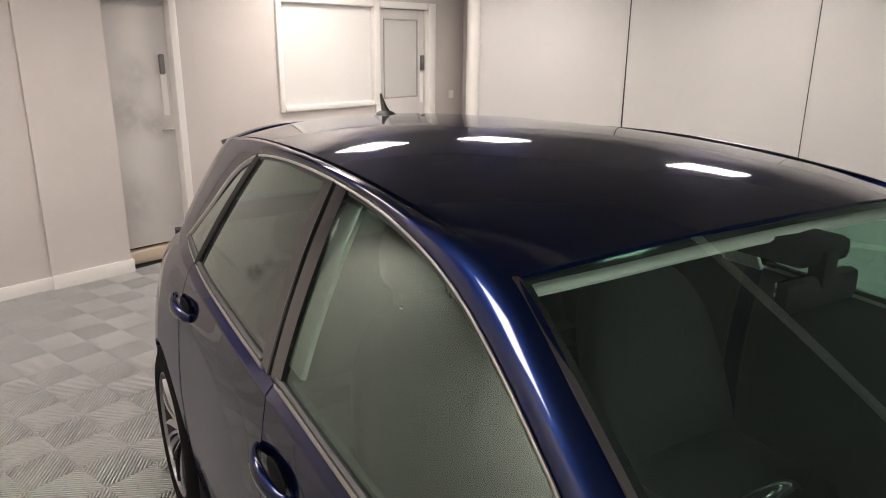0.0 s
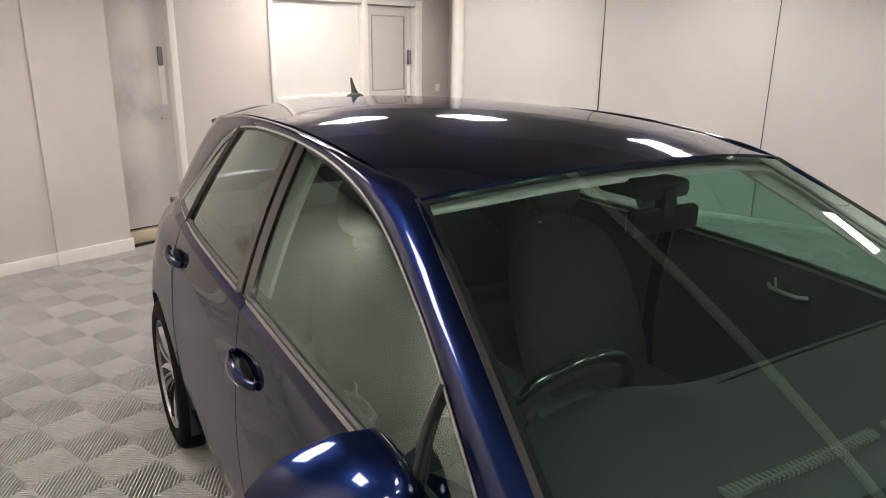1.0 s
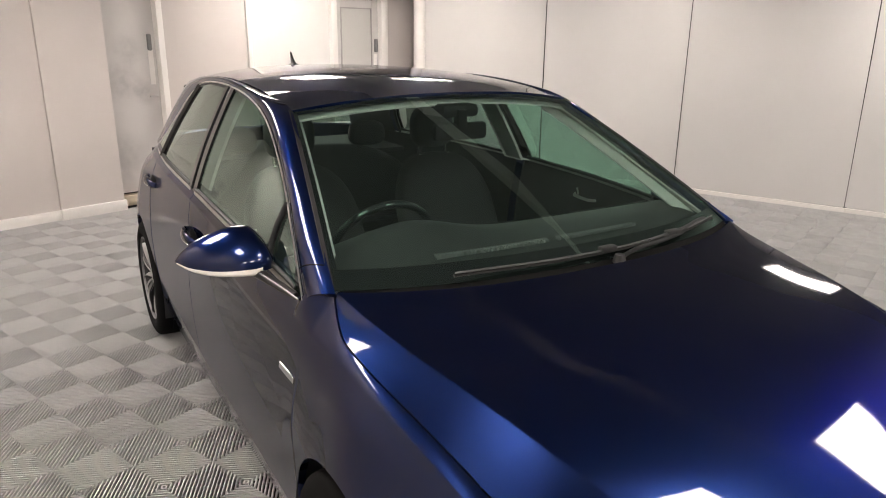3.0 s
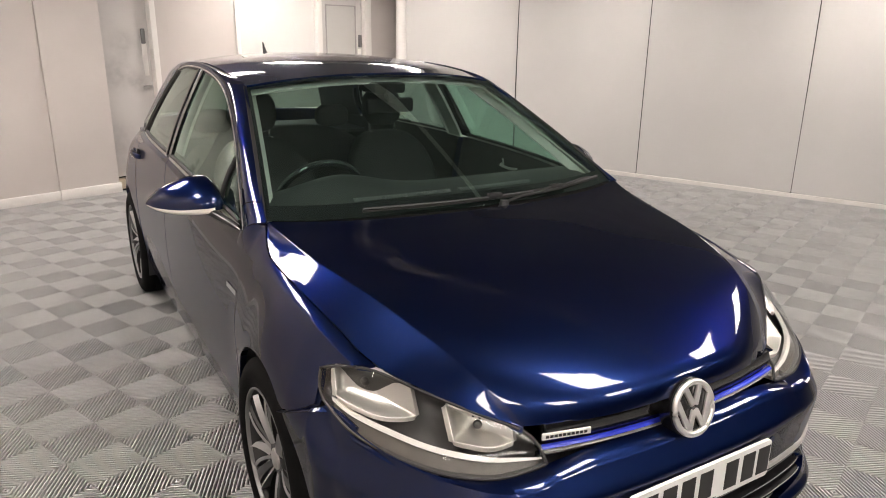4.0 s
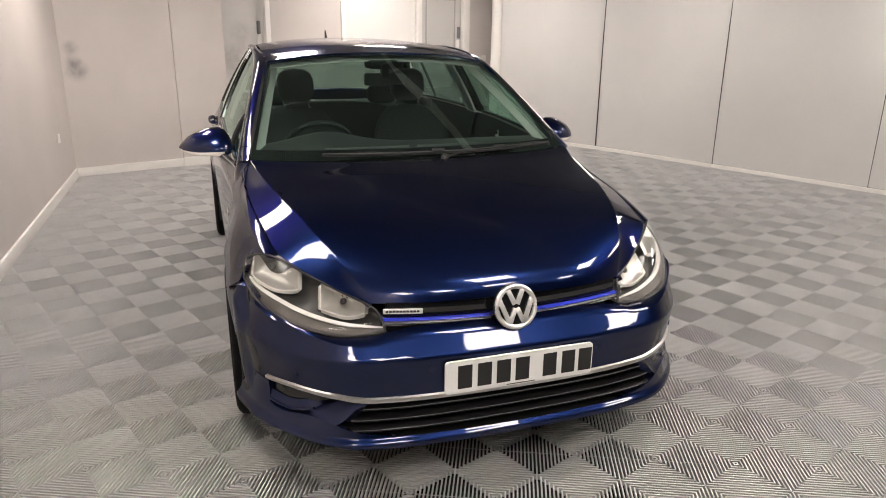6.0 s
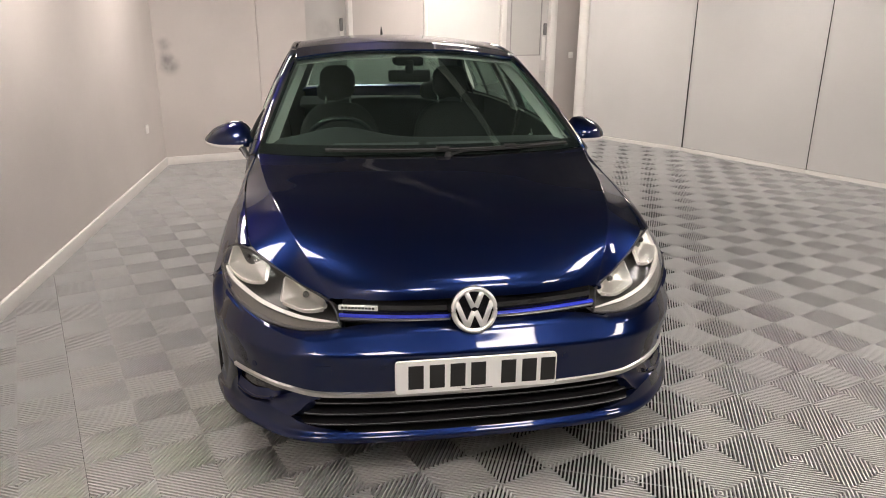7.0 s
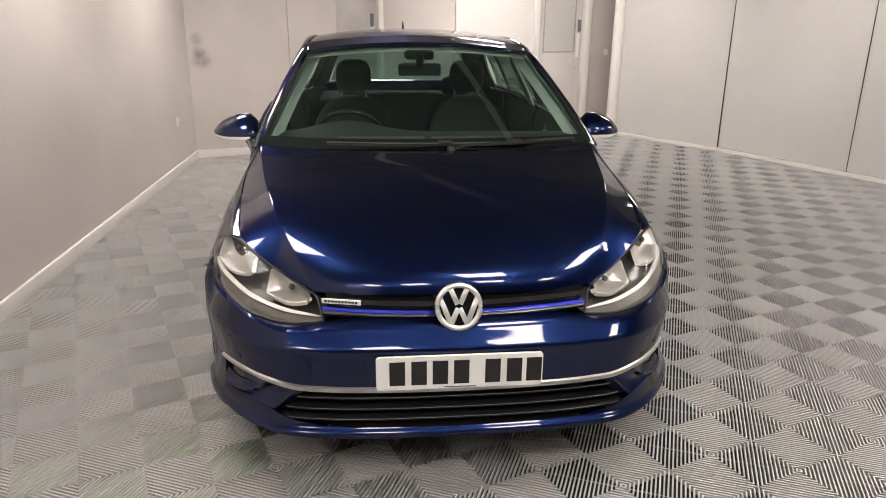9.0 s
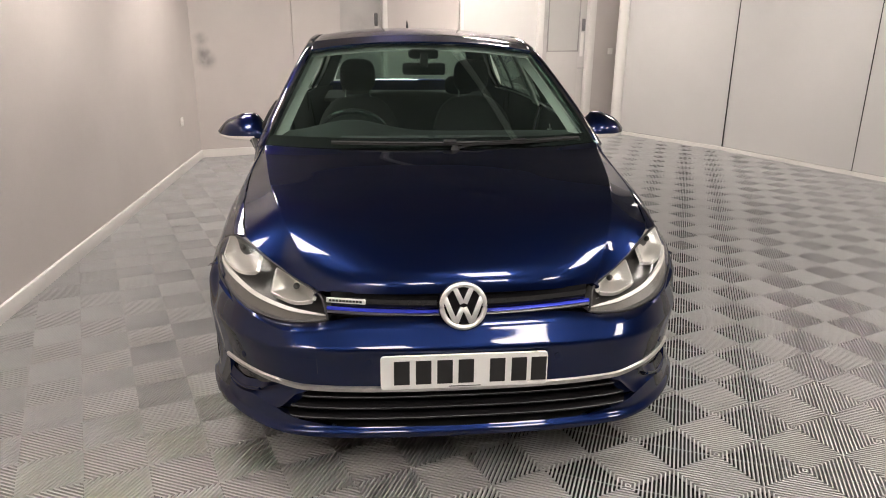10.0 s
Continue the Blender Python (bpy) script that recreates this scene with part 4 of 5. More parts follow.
def build_door(side, front, rear, glass_front, glass_rear, handle_y, handle_z, rear_door):
    door = empty("door")
    door.parent = car
    panel("door_skin", side_panel(front, rear, 30, bent=rear_door), PAINT, door, side, 0.02, sharp=80)
    panel("window_pane", side_glass(glass_front, glass_rear), PRIVACY if rear_door else SIDEGLASS, door, side, 0.003, "tinted side window")
    if rear_door:
        panel("quarter_pane", side_glass((3.26, 3.15), (3.585, 3.30)), PRIVACY, door, side, 0.003, "small fixed rear pane")
        tube("pane_divider", sweep([glass_point(3.25 - 0.105 * w, w) for w in np.linspace(0, 1, 10)], side), 0.011, BLACKGLOSS, door, 6, 0.5)
    else:
        panel("quarter_pane", side_glass((1.255, 1.36), (1.47, 1.52), 8), SIDEGLASS, door, side, 0.003, "small fixed front pane")
        tube("pane_divider", sweep([glass_point(1.485 + 0.05 * w, w) for w in np.linspace(0, 0.99, 10)], side), 0.012, PLASTIC, door, 6, 0.5)
    # waist trim
    ys = np.linspace(glass_front[0] - (0.0 if rear_door else 0.2), 3.60 if rear_door else glass_rear[0] + 0.03, 30)
    tube("waist_trim", sweep([side_point(y, 1.0) + np.array([0.003, 0, 0.007]) for y in ys], side), 0.0085, SATIN, door, 8, 0.5, "satin chrome waist trim")
    tube("waist_seal", sweep([side_point(y, 1.0) + np.array([-0.001, 0, 0.022]) for y in ys], side), 0.008, PLASTIC, door, 6)
    # handle bar over a flat near-black oval, the cup's shade put in as colour
    x = skin_x(handle_y, handle_z)
    bm = bmesh.new()
    bmesh.ops.create_uvsphere(bm, u_segments=24, v_segments=14, radius=1.0)
    for v in bm.verts:
        v.co = Vector((side * (x - 0.001 + v.co.x * 0.006), handle_y - 0.012 + v.co.y * 0.062, handle_z - 0.002 + v.co.z * 0.031))
    part("cup_shade_oval", bm, GRILLE, door, smooth=True)
    pts = [(side * (x + 0.004 + 0.024 * math.sin(math.pi * min(1, max(0, w))) ** 0.5), handle_y - 0.10 + 0.20 * w, handle_z - 0.004 + 0.012 * w) for w in np.linspace(0.0, 1, 16)]
    tube("door_handle", pts, [0.012 + 0.010 * math.sin(math.pi * w) for w in np.linspace(0, 1, 16)], PAINT, door, 12, 0.6)
    tube("handle_accent", [(p[0] + side * 0.010, p[1], p[2] - 0.010) for p in pts[3:13]], 0.0022, CHROME, door, 6)
    # inner card
    card = []
    for y in np.linspace(front[1] + 0.03, rear[1] - 0.03, 10):
        card.append([(float(hermite(TOP_X, y)) - 0.03 - 0.05 * math.sin(w * 3.0), y, float(hermite(TOP_Z, y)) * (1 - w) + 0.30 * w - 0.004) for w in np.linspace(0, 1, 8)])
    panel("door_card", np.array(card), CABIN, door, side, 0.01, "dark inner door card")
    if not rear_door:
        tube("inner_handle", sweep([(0.728, 1.80, 0.905), (0.706, 1.825, 0.905), (0.702, 1.87, 0.908), (0.706, 1.915, 0.911), (0.728, 1.935, 0.912)], side), 0.007, SATIN, door, 8, 0.8, "satin inner door handle")
        tube("lock_knob", sweep([(0.715, 1.90, 0.915), (0.712, 1.905, 0.945)], side), 0.004, SATIN, door, 8)


# the door mirror from its inner end (0) to its tip (1)
MIRROR_TOP = [(0.0, 0.980), (0.10, 1.028), (0.24, 1.056), (0.40, 1.055), (0.6, 1.039), (0.8, 1.015), (0.94, 0.982), (1.0, 0.962)]
MIRROR_LOW = [(0.0, 0.952), (0.10, 0.936), (0.3, 0.927), (0.6, 0.928), (0.85, 0.938), (1.0, 0.956)]
MIRROR_DEEP = [(0.0, 0.060), (0.12, 0.098), (0.4, 0.116), (0.7, 0.098), (0.92, 0.052), (1.0, 0.006)]


def mirror_point(u, a, out=0.0):
    """On the housing: a turns from the rear top edge (0) over the front to the rear bottom edge (1)."""
    t, l, d = (float(hermite(k, u)) for k in (MIRROR_TOP, MIRROR_LOW, MIRROR_DEEP))
    c, s = math.cos(math.pi * a), math.sin(math.pi * a)
    mid = l + (t - l) * 0.16
    z = mid + (t - mid + out) * c if c > 0 else mid + (mid - l + out) * c
    return np.array([0.778 + 0.248 * u + out * (u - 0.5), 1.548 + 0.075 * u**1.4 - (d + out) * max(0.0, s) ** (1.15 if c > 0 else 0.7), z])


def build_mirror(side):
    mirror = empty("door_mirror")
    mirror.parent = car
    us = 0.5 - 0.5 * np.cos(np.linspace(0, math.pi, 34))
    shell = np.array([[mirror_point(u, a) for a in np.linspace(0, 0.52, 26)] for u in us])
    panel("housing", shell, PAINT, mirror, side, 0.004, sharp=70)
    low = np.array([[mirror_point(u, a, -0.003) for a in np.linspace(0.50, 1, 10)] for u in us])
    panel("under_shell", low, PLASTIC, mirror, side, 0.003, "black lower shell")
    band = np.array([[mirror_point(u, a, 0.0022) for a in np.linspace(0.47, 0.62, 8)] for u in np.linspace(0.20, 0.992, 40)])
    panel("mirror_indicator", band, LIGHTBAR, mirror, side, 0.004, "pale indicator strip along the mirror")
    rear = np.array([[mirror_point(u, a) * np.array([1, 0, 1]) + np.array([0, 1.540 + 0.075 * u**1.4, 0]) for a in (0.03, 0.25, 0.5, 0.75, 0.97)] for u in us])
    panel("mirror_well", rear, PLASTIC, mirror, side, 0.0)
    pane = np.array([[np.array([0.802 + 0.205 * u, 1.548 + 0.075 * u**1.4, float(hermite(MIRROR_LOW, u)) + 0.010 + (float(hermite(MIRROR_TOP, u)) - float(hermite(MIRROR_LOW, u)) - 0.020) * w]) for w in np.linspace(0, 1, 5)] for u in np.linspace(0.06, 0.90, 20)])
    panel("mirror_glass", pane, MIRROR, mirror, side, 0.0, "silver mirror glass")
    tube("mirror_base", [(side * x, y, z) for x, y, z in ((0.790, 1.29, 0.922), (0.806, 1.36, 0.927), (0.824, 1.43, 0.934), (0.842, 1.49, 0.944), (0.858, 1.53, 0.956))], [0.009, 0.012, 0.013, 0.017, 0.020], PLASTIC, mirror, 12, 1.2)
    tube("base_trim", [(side * x, y, z) for x, y, z in ((0.795, 1.262, 0.922), (0.808, 1.32, 0.931), (0.827, 1.40, 0.940), (0.846, 1.47, 0.950))], 0.0028, GREYMETAL, mirror, 6)


def build_wheel(side, axle):
    wheel = empty("wheel", Matrix.Translation((side * 0.772, axle, HUB_Z)) @ Matrix.Rotation(0.0 if side > 0 else math.pi, 4, "Z"))
    wheel.parent = car
    r = HUB_Z
    tyre = [(-0.10, 0.222), (-0.108, 0.25), (-0.108, 0.285), (-0.095, r - 0.006), (-0.06, r), (-0.045, r), (-0.045, r - 0.007), (-0.035, r - 0.007), (-0.035, r), (-0.005, r + 0.0005), (-0.005, r - 0.007), (0.005, r - 0.007), (0.005, r + 0.0005), (0.035, r), (0.035, r - 0.007), (0.045, r - 0.007), (0.045, r), (0.06, r), (0.085, r - 0.005), (0.099, r - 0.02), (0.106, 0.275), (0.108, 0.255), (0.101, 0.232), (0.095, 0.222), (0.0, 0.215)]
    lathe("tyre", tyre, RUBBER, wheel, 64, "black road tyre")
    rim = lathe("rim", [(0.085, 0.222), (0.099, 0.2235), (0.100, 0.2185), (0.097, 0.2165), (0.088, 0.2160)], GREYMETAL, wheel, 64, "machined silver and black alloy rim")
    lathe("rim_barrel", [(-0.09, 0.221), (0.086, 0.221), (0.088, 0.2155), (0.070, 0.205), (0.02, 0.196), (-0.09, 0.196)], WHEELBLACK, rim, 48)
    lathe("brake_disc", [(0.0, 0.05), (0.0, 0.14), (-0.018, 0.14), (-0.018, 0.05)], DISC, wheel, 40)
    lathe("inner_barrel", [(-0.06, 0.02), (-0.06, 0.20), (-0.075, 0.20), (-0.075, 0.02)], WHEELBLACK, wheel, 32)
    def spoke(a0, a1, r0, r1, half0, half1, tilt, face):
        """A spoke from the hub to the rim: a face with a dark flank behind it."""
        rows_f, rows_b = [], []
        for w in np.linspace(0, 1, 11):
            rr = r0 + (r1 - r0) * w
            a = a0 + (a1 - a0) * w**1.3
            half = half0 + (half1 - half0) * w
            x = 0.072 + 0.022 * math.sin(math.pi * w * 0.6)
            c, s_ = math.cos(a), math.sin(a)
            t = np.array([0, -s_, c])
            p = np.array([x, rr * c, rr * s_])
            rows_f.append([p + t * half * e + np.array([tilt * e - 0.003, 0, 0]) for e in (-1, 0, 1)])
            rows_b.append([p + t * half * 1.05 * e + np.array([-0.034, 0, 0]) for e in (-1, 1)])
        n = len(rows_f)
        verts = list(np.array(rows_f).reshape(-1, 3)) + list(np.array(rows_b).reshape(-1, 3))
        faces, flank = [], []
        b0 = 3 * n
        for i in range(n - 1):
            faces += [(i * 3, i * 3 + 1, i * 3 + 4, i * 3 + 3), (i * 3 + 1, i * 3 + 2, i * 3 + 5, i * 3 + 4)]
            flank += [(i * 3, i * 3 + 3, b0 + i * 2 + 2, b0 + i * 2), (i * 3 + 2, b0 + i * 2 + 1, b0 + i * 2 + 3, i * 3 + 5), (b0 + i * 2, b0 + i * 2 + 2, b0 + i * 2 + 3, b0 + i * 2 + 1)]
        mesh_object("spoke_face", verts[: 3 * n], faces, face, rim, True)
        mesh_object("spoke_flank", verts, flank, WHEELBLACK, rim, True)

    for k in range(5):
        a = 2 * math.pi * k / 5 + 0.1
        # a slim bright loop with a black web, then a curved turbine blade
        for q in (-1, 1):
            spoke(a + q * 0.30, a + q * 0.17 + 0.06, 0.050, 0.210, 0.0055, 0.0045, 0.002 * q, ALLOY)
        spoke(a, a + 0.06, 0.050, 0.208, 0.008, 0.020, 0.0, WHEELBLACK)
        spoke(a + 0.55, a + 0.80, 0.045, 0.200, 0.011, 0.004, 0.008, ALLOY)
    lathe("hub_cap", [(0.06, 0.0), (0.078, 0.0), (0.078, 0.026), (0.074, 0.032), (0.06, 0.034)], SATIN, rim, 32)
    lathe("hub", [(0.03, 0.0), (0.066, 0.0), (0.070, 0.05), (0.06, 0.06), (0.03, 0.06)], WHEELBLACK, rim, 32)


def roof_grid(n=28):
    middle = [(0, 1.80, 1.384), (0, 2.1, 1.4155), (0, 2.5, 1.436), (0, 2.85, 1.438), (0, 3.25, 1.424), (0, 3.60, 1.396), (0, 3.88, 1.352)]
    edge = [(0.580, 1.872, 1.337)] + [(p[0] - 0.012, p[1], p[2] + 0.001) for p in OUTER[4:9]] + [(0.49, 3.88, 1.292)]
    s = np.linspace(0, 1, 60)
    a, b = through_points(middle, s), through_points(edge, s)
    rows = []
    for w in np.linspace(0, 1, n):
        row = a * (1 - w) + b * w
        row[:, 2] = b[:, 2] + (a[:, 2] - b[:, 2]) * (1 - w**2.3)
        row[:, 1] = a[:, 1] + (b[:, 1] - a[:, 1]) * w**2
        rows.append(row)
    return np.array(rows)


def screen_grid(lower_y, upper_y, inset=0.0, rows=24, cols=24):
    """The windscreen as a half grid: across from the middle to the edge."""
    low = [(0, lower_y, 0.966), (0.3, lower_y + 0.022, 0.966), (0.55, lower_y + 0.072, 0.966), (0.735 - inset, lower_y + 0.135, 0.970)]
    top = [(0, upper_y, 1.380), (0.25, upper_y + 0.012, 1.372), (0.42, upper_y + 0.036, 1.355), (0.574 - inset, upper_y + 0.072, 1.335)]
    s = np.linspace(0, 1, cols)
    return blend(through_points(low, s), through_points(top, s), rows, 0.012, (0, -0.6, 0.8))


def build_glasshouse():
    g = roof_grid()
    full = np.concatenate([g[:0:-1] * np.array([-1.0, 1.0, 1.0]), g], axis=0)
    panel("roof", full, PAINT, car, 1, 0.02)
    g = screen_grid(1.02, 1.80)
    screen = panel("windscreen", both(g), GLASS, car, 1, 0.004, "tinted windscreen")
    # black printed border, just inside the glass
    n, c = g.shape[:2]
    down = lambda q: np.array(q) + np.array([0, 0.004, -0.003])
    panel("screen_border", both(down(g[:3])), BLACKGLOSS, screen, 1, 0.0, "black border band of the windscreen")
    panel("screen_border", both(down(np.stack([g[-1] * 0.55 + g[-2] * 0.45, g[-1]]))), BLACKGLOSS, screen, 1, 0.0)
    for side in (1, -1):
        panel("screen_border", down(np.stack([g[2:, -1] * 0.3 + g[2:, -2] * 0.7, g[2:, -1]], 1)), BLACKGLOSS, screen, side, 0.0)
        panel("screen_seal", np.stack([g[:, -1] + np.array([0.0, 0, 0.002]), g[:, -1] + np.array([0.012, 0.002, 0.004])], 1), PLASTIC, screen, side, 0.004)
        # pillars and roof rail round the windows
        s = np.linspace(0, 1, 110)
        a, b = through_points(OPENING, s), through_points(OUTER, s)
        rail = blend(a, b, 9, 0.016, (0.75, -0.1, 0.65))
        panel("roof_rail", rail, PAINT, car, side, 0.018)
        tube("window_trim", sweep(a + np.array([0.003, 0, 0.001]), side), 0.0034, SATIN, car, 8, 0.8, "satin trim round the side windows")
        tube("window_seal", sweep(a - np.array([0.006, 0, 0.010]), side), 0.009, PLASTIC, car, 6)
        pil = []
        for w in np.linspace(0, 1, 12):
            pil.append([glass_point(y + 0.085 * w, w) + np.array([0.002, 0, 0]) for y in (2.345, 2.39, 2.435, 2.475)])
        tail = a[78:]
        panel("quarter_trim", np.stack([tail + np.array([0.003, 0, 0]), tail + np.array([0.007, -0.018, 0.0]), tail + np.array([0.008, -0.036, -0.004])]), BLACKGLOSS, car, side, 0.004, "gloss black trim behind the rear side window")
        panel("centre_pillar", np.array(pil), BLACKGLOSS, car, side, 0.01, "gloss black centre pillar")
        tube("pillar_gap", sweep([glass_point(2.415 + 0.085 * w, w) + np.array([0.004, 0, 0]) for w in np.linspace(0, 1, 10)], side), 0.004, BLACKGLOSS, car, 6)
        inner = []
        for w in np.linspace(0, 1, 10):
            inner.append([glass_point(y + 0.06 * w, w) - np.array([0.05, 0, 0]) for y in (2.36, 2.42, 2.50)])
        panel("pillar_trim", np.array(inner), LINER, car, side, 0.012, "pale inner pillar trim")
        a2, b2 = a - np.array([0.034, -0.006, 0.014]), b - np.array([0.022, -0.02, 0.026])
        panel("pillar_trim", blend(a2[:62], b2[:62], 5), LINER, car, side, 0.006, "pale inner windscreen pillar and roof trim")
        panel("pillar_trim", blend(a2[61:], b2[61:], 5), CABIN, car, side, 0.006, "dark rear pillar trim")
        # pale trim just inside the glass, down the pillar
        strip = np.stack([g[2:, -1] - np.array([0.016, 0, 0]), g[2:, -1] - np.array([0.034, -0.006, 0.004]), g[2:, -1] - np.array([0.054, -0.016, 0.010])], 1) + np.array([0, 0.055, -0.030])
        panel("pillar_trim", strip, LINER, car, side, 0.008, "pale inner windscreen pillar trim")
    header = np.stack([g[-1], g[-2] * 0.4 + g[-1] * 0.6, g[-2] * 0.85 + g[-1] * 0.15]) + np.array([0, 0.030, -0.022])
    panel("header_trim", both(header), LINER, car, 1, 0.006, "pale trim over the windscreen")
    # headliner
    g = roof_grid(10)
    full = np.concatenate([g[:0:-1] * np.array([-1.0, 1.0, 1.0]), g], axis=0)
    panel("headliner", full, LINER, car, 1, 0.0, "pale fabric headliner", lift=-0.045)
    # roof aerial
    fin = empty("roof_aerial", Matrix.Translation((0, 3.49, 1.402)))
    fin.parent = car
    bm = bmesh.new()
    bmesh.ops.create_uvsphere(bm, u_segments=20, v_segments=10, radius=1.0)
    for v in bm.verts:
        v.co = Vector((v.co.x * 0.036, v.co.y * 0.055 - 0.012, max(-0.006, v.co.z * 0.020)))
    part("aerial_foot", bm, PLASTIC, fin, smooth=True)
    tube("aerial_mast", [(0, -0.012, 0.004), (0, 0.006, 0.028), (0, 0.022, 0.055), (0, 0.032, 0.078)], [0.026, 0.017, 0.011, 0.006], PLASTIC, fin, 8, 0.6)


def build_tail():
    # tailgate glass, lid, spoiler and bumper
    low = [(0, 4.085, 1.02), (0.3, 4.07, 1.02), (0.565, 4.03, 1.02)]
    top = [(0, 3.90, 1.325), (0.3, 3.895, 1.315), (0.485, 3.885, 1.275)]
    s = np.linspace(0, 1, 14)
    g = blend(through_points(low, s), through_points(top, s), 10, 0.01, (0, 1, 0.2))
    panel("tailgate_window", both(g), PRIVACY, car, 1, 0.004, "tinted tailgate window")
    spoiler_a = through_points([(0, 3.86, 1.358), (0.3, 3.86, 1.345), (0.49, 3.86, 1.298)], s)
    spoiler_b = through_points([(0, 4.02, 1.335), (0.3, 4.01, 1.325), (0.50, 3.97, 1.280)], s)
    panel("roof_spoiler", both(blend(spoiler_a, spoiler_b, 6, 0.004)), PAINT, car, 1, 0.03)
    lid_t = through_points([(0, 4.09, 1.015), (0.35, 4.075, 1.015), (0.63, 4.0, 1.0)], s)
    lid_b = through_points([(0, 4.20, 0.60), (0.40, 4.185, 0.60), (0.72, 4.10, 0.62)], s)
    panel("tailgate", both(blend(lid_t, lid_b, 12, 0.03, (0, 1, 0))), PAINT, car, 1, 0.02)
    plan = even([(0, 4.235, 0), (0.4, 4.22, 0), (0.65, 4.15, 0), (0.79, 3.98, 0), (0.835, 3.81, 0)], 40)
    rows = []
    for z, d in ((0.20, 0.05), (0.25, 0.01), (0.40, 0.0), (0.52, 0.0), (0.60, 0.02), (0.66, 0.05)):
        rows.append([(p[0] * (1 - d * 0.25), p[1] - d, z) for p in plan])
    panel("rear_bumper", both(np.array(rows)), PAINT, car, 1, 0.02)
    for side in (1, -1):
        lamp = []
        for z in np.linspace(0.70, 0.89, 6):
            lamp.append([(0.46 + 0.21 * w, 4.13 - 0.16 * w * w - 0.25 * (z - 0.8), z) for w in np.linspace(0, 1, 8)])
        panel("tail_lamp", np.array(lamp), REDLAMP, car, side, 0.03, "red tail lamp")


def build_seat(x, y, top, width, front):
    seat = empty("front_seat" if front else "rear_bench")
    seat.parent = car
    lean = 0.14 if front else 0.16
    bm = bmesh.new()
    bmesh.ops.create_uvsphere(bm, u_segments=28, v_segments=18, radius=1.0)
    for v in bm.verts:
        a, b, c = (math.copysign(abs(q) ** 0.55, q) for q in v.co)
        w = width / 2 * (1 - 0.22 * max(0, c) ** 2)
        v.co = Vector((x + a * w, y + b * 0.075 + (c - 1) * lean + 0.03 * a * a * -1, top - 0.32 + c * 0.32))
    part("backrest", bm, FABRIC, seat, smooth=True, sharp=80)
    bm = bmesh.new()
    bmesh.ops.create_uvsphere(bm, u_segments=28, v_segments=14, radius=1.0)
    for v in bm.verts:
        a, b, c = (math.copysign(abs(q) ** 0.5, q) for q in v.co)
        v.co = Vector((x + a * width / 2, y - 0.42 + b * 0.27, 0.46 + c * 0.09))
    part("cushion", bm, FABRIC, seat, smooth=True, sharp=80)
    for hx in ((x,) if front else (x - 0.38, x + 0.38)):
        bm = bmesh.new()
        bmesh.ops.create_uvsphere(bm, u_segments=24, v_segments=16, radius=1.0)
        for v in bm.verts:
            a, b, c = (math.copysign(abs(q) ** 0.6, q) for q in v.co)
            w = 0.110 * (1 - 0.12 * max(0, c) ** 2)
            v.co = Vector((hx + a * w, y + 0.01 + b * 0.05, top + (0.124 if front else 0.045) + c * (0.10 if front else 0.07)))
        part("headrest", bm, FABRIC, seat, smooth=True, sharp=80)
        if front:
            for q in (-0.075, 0.075):
                tube("headrest_post", [(hx + q, y + 0.005, top - 0.03), (hx + q, y + 0.01, top + 0.08)], 0.007, CHROME, seat, 8)
                bm = bmesh.new()
                bmesh.ops.create_uvsphere(bm, u_segments=10, v_segments=6, radius=0.010, matrix=Matrix.Translation((hx + q, y - 0.02, top - 0.008)))
                part("post_collar", bm, CHROME, seat, smooth=True)


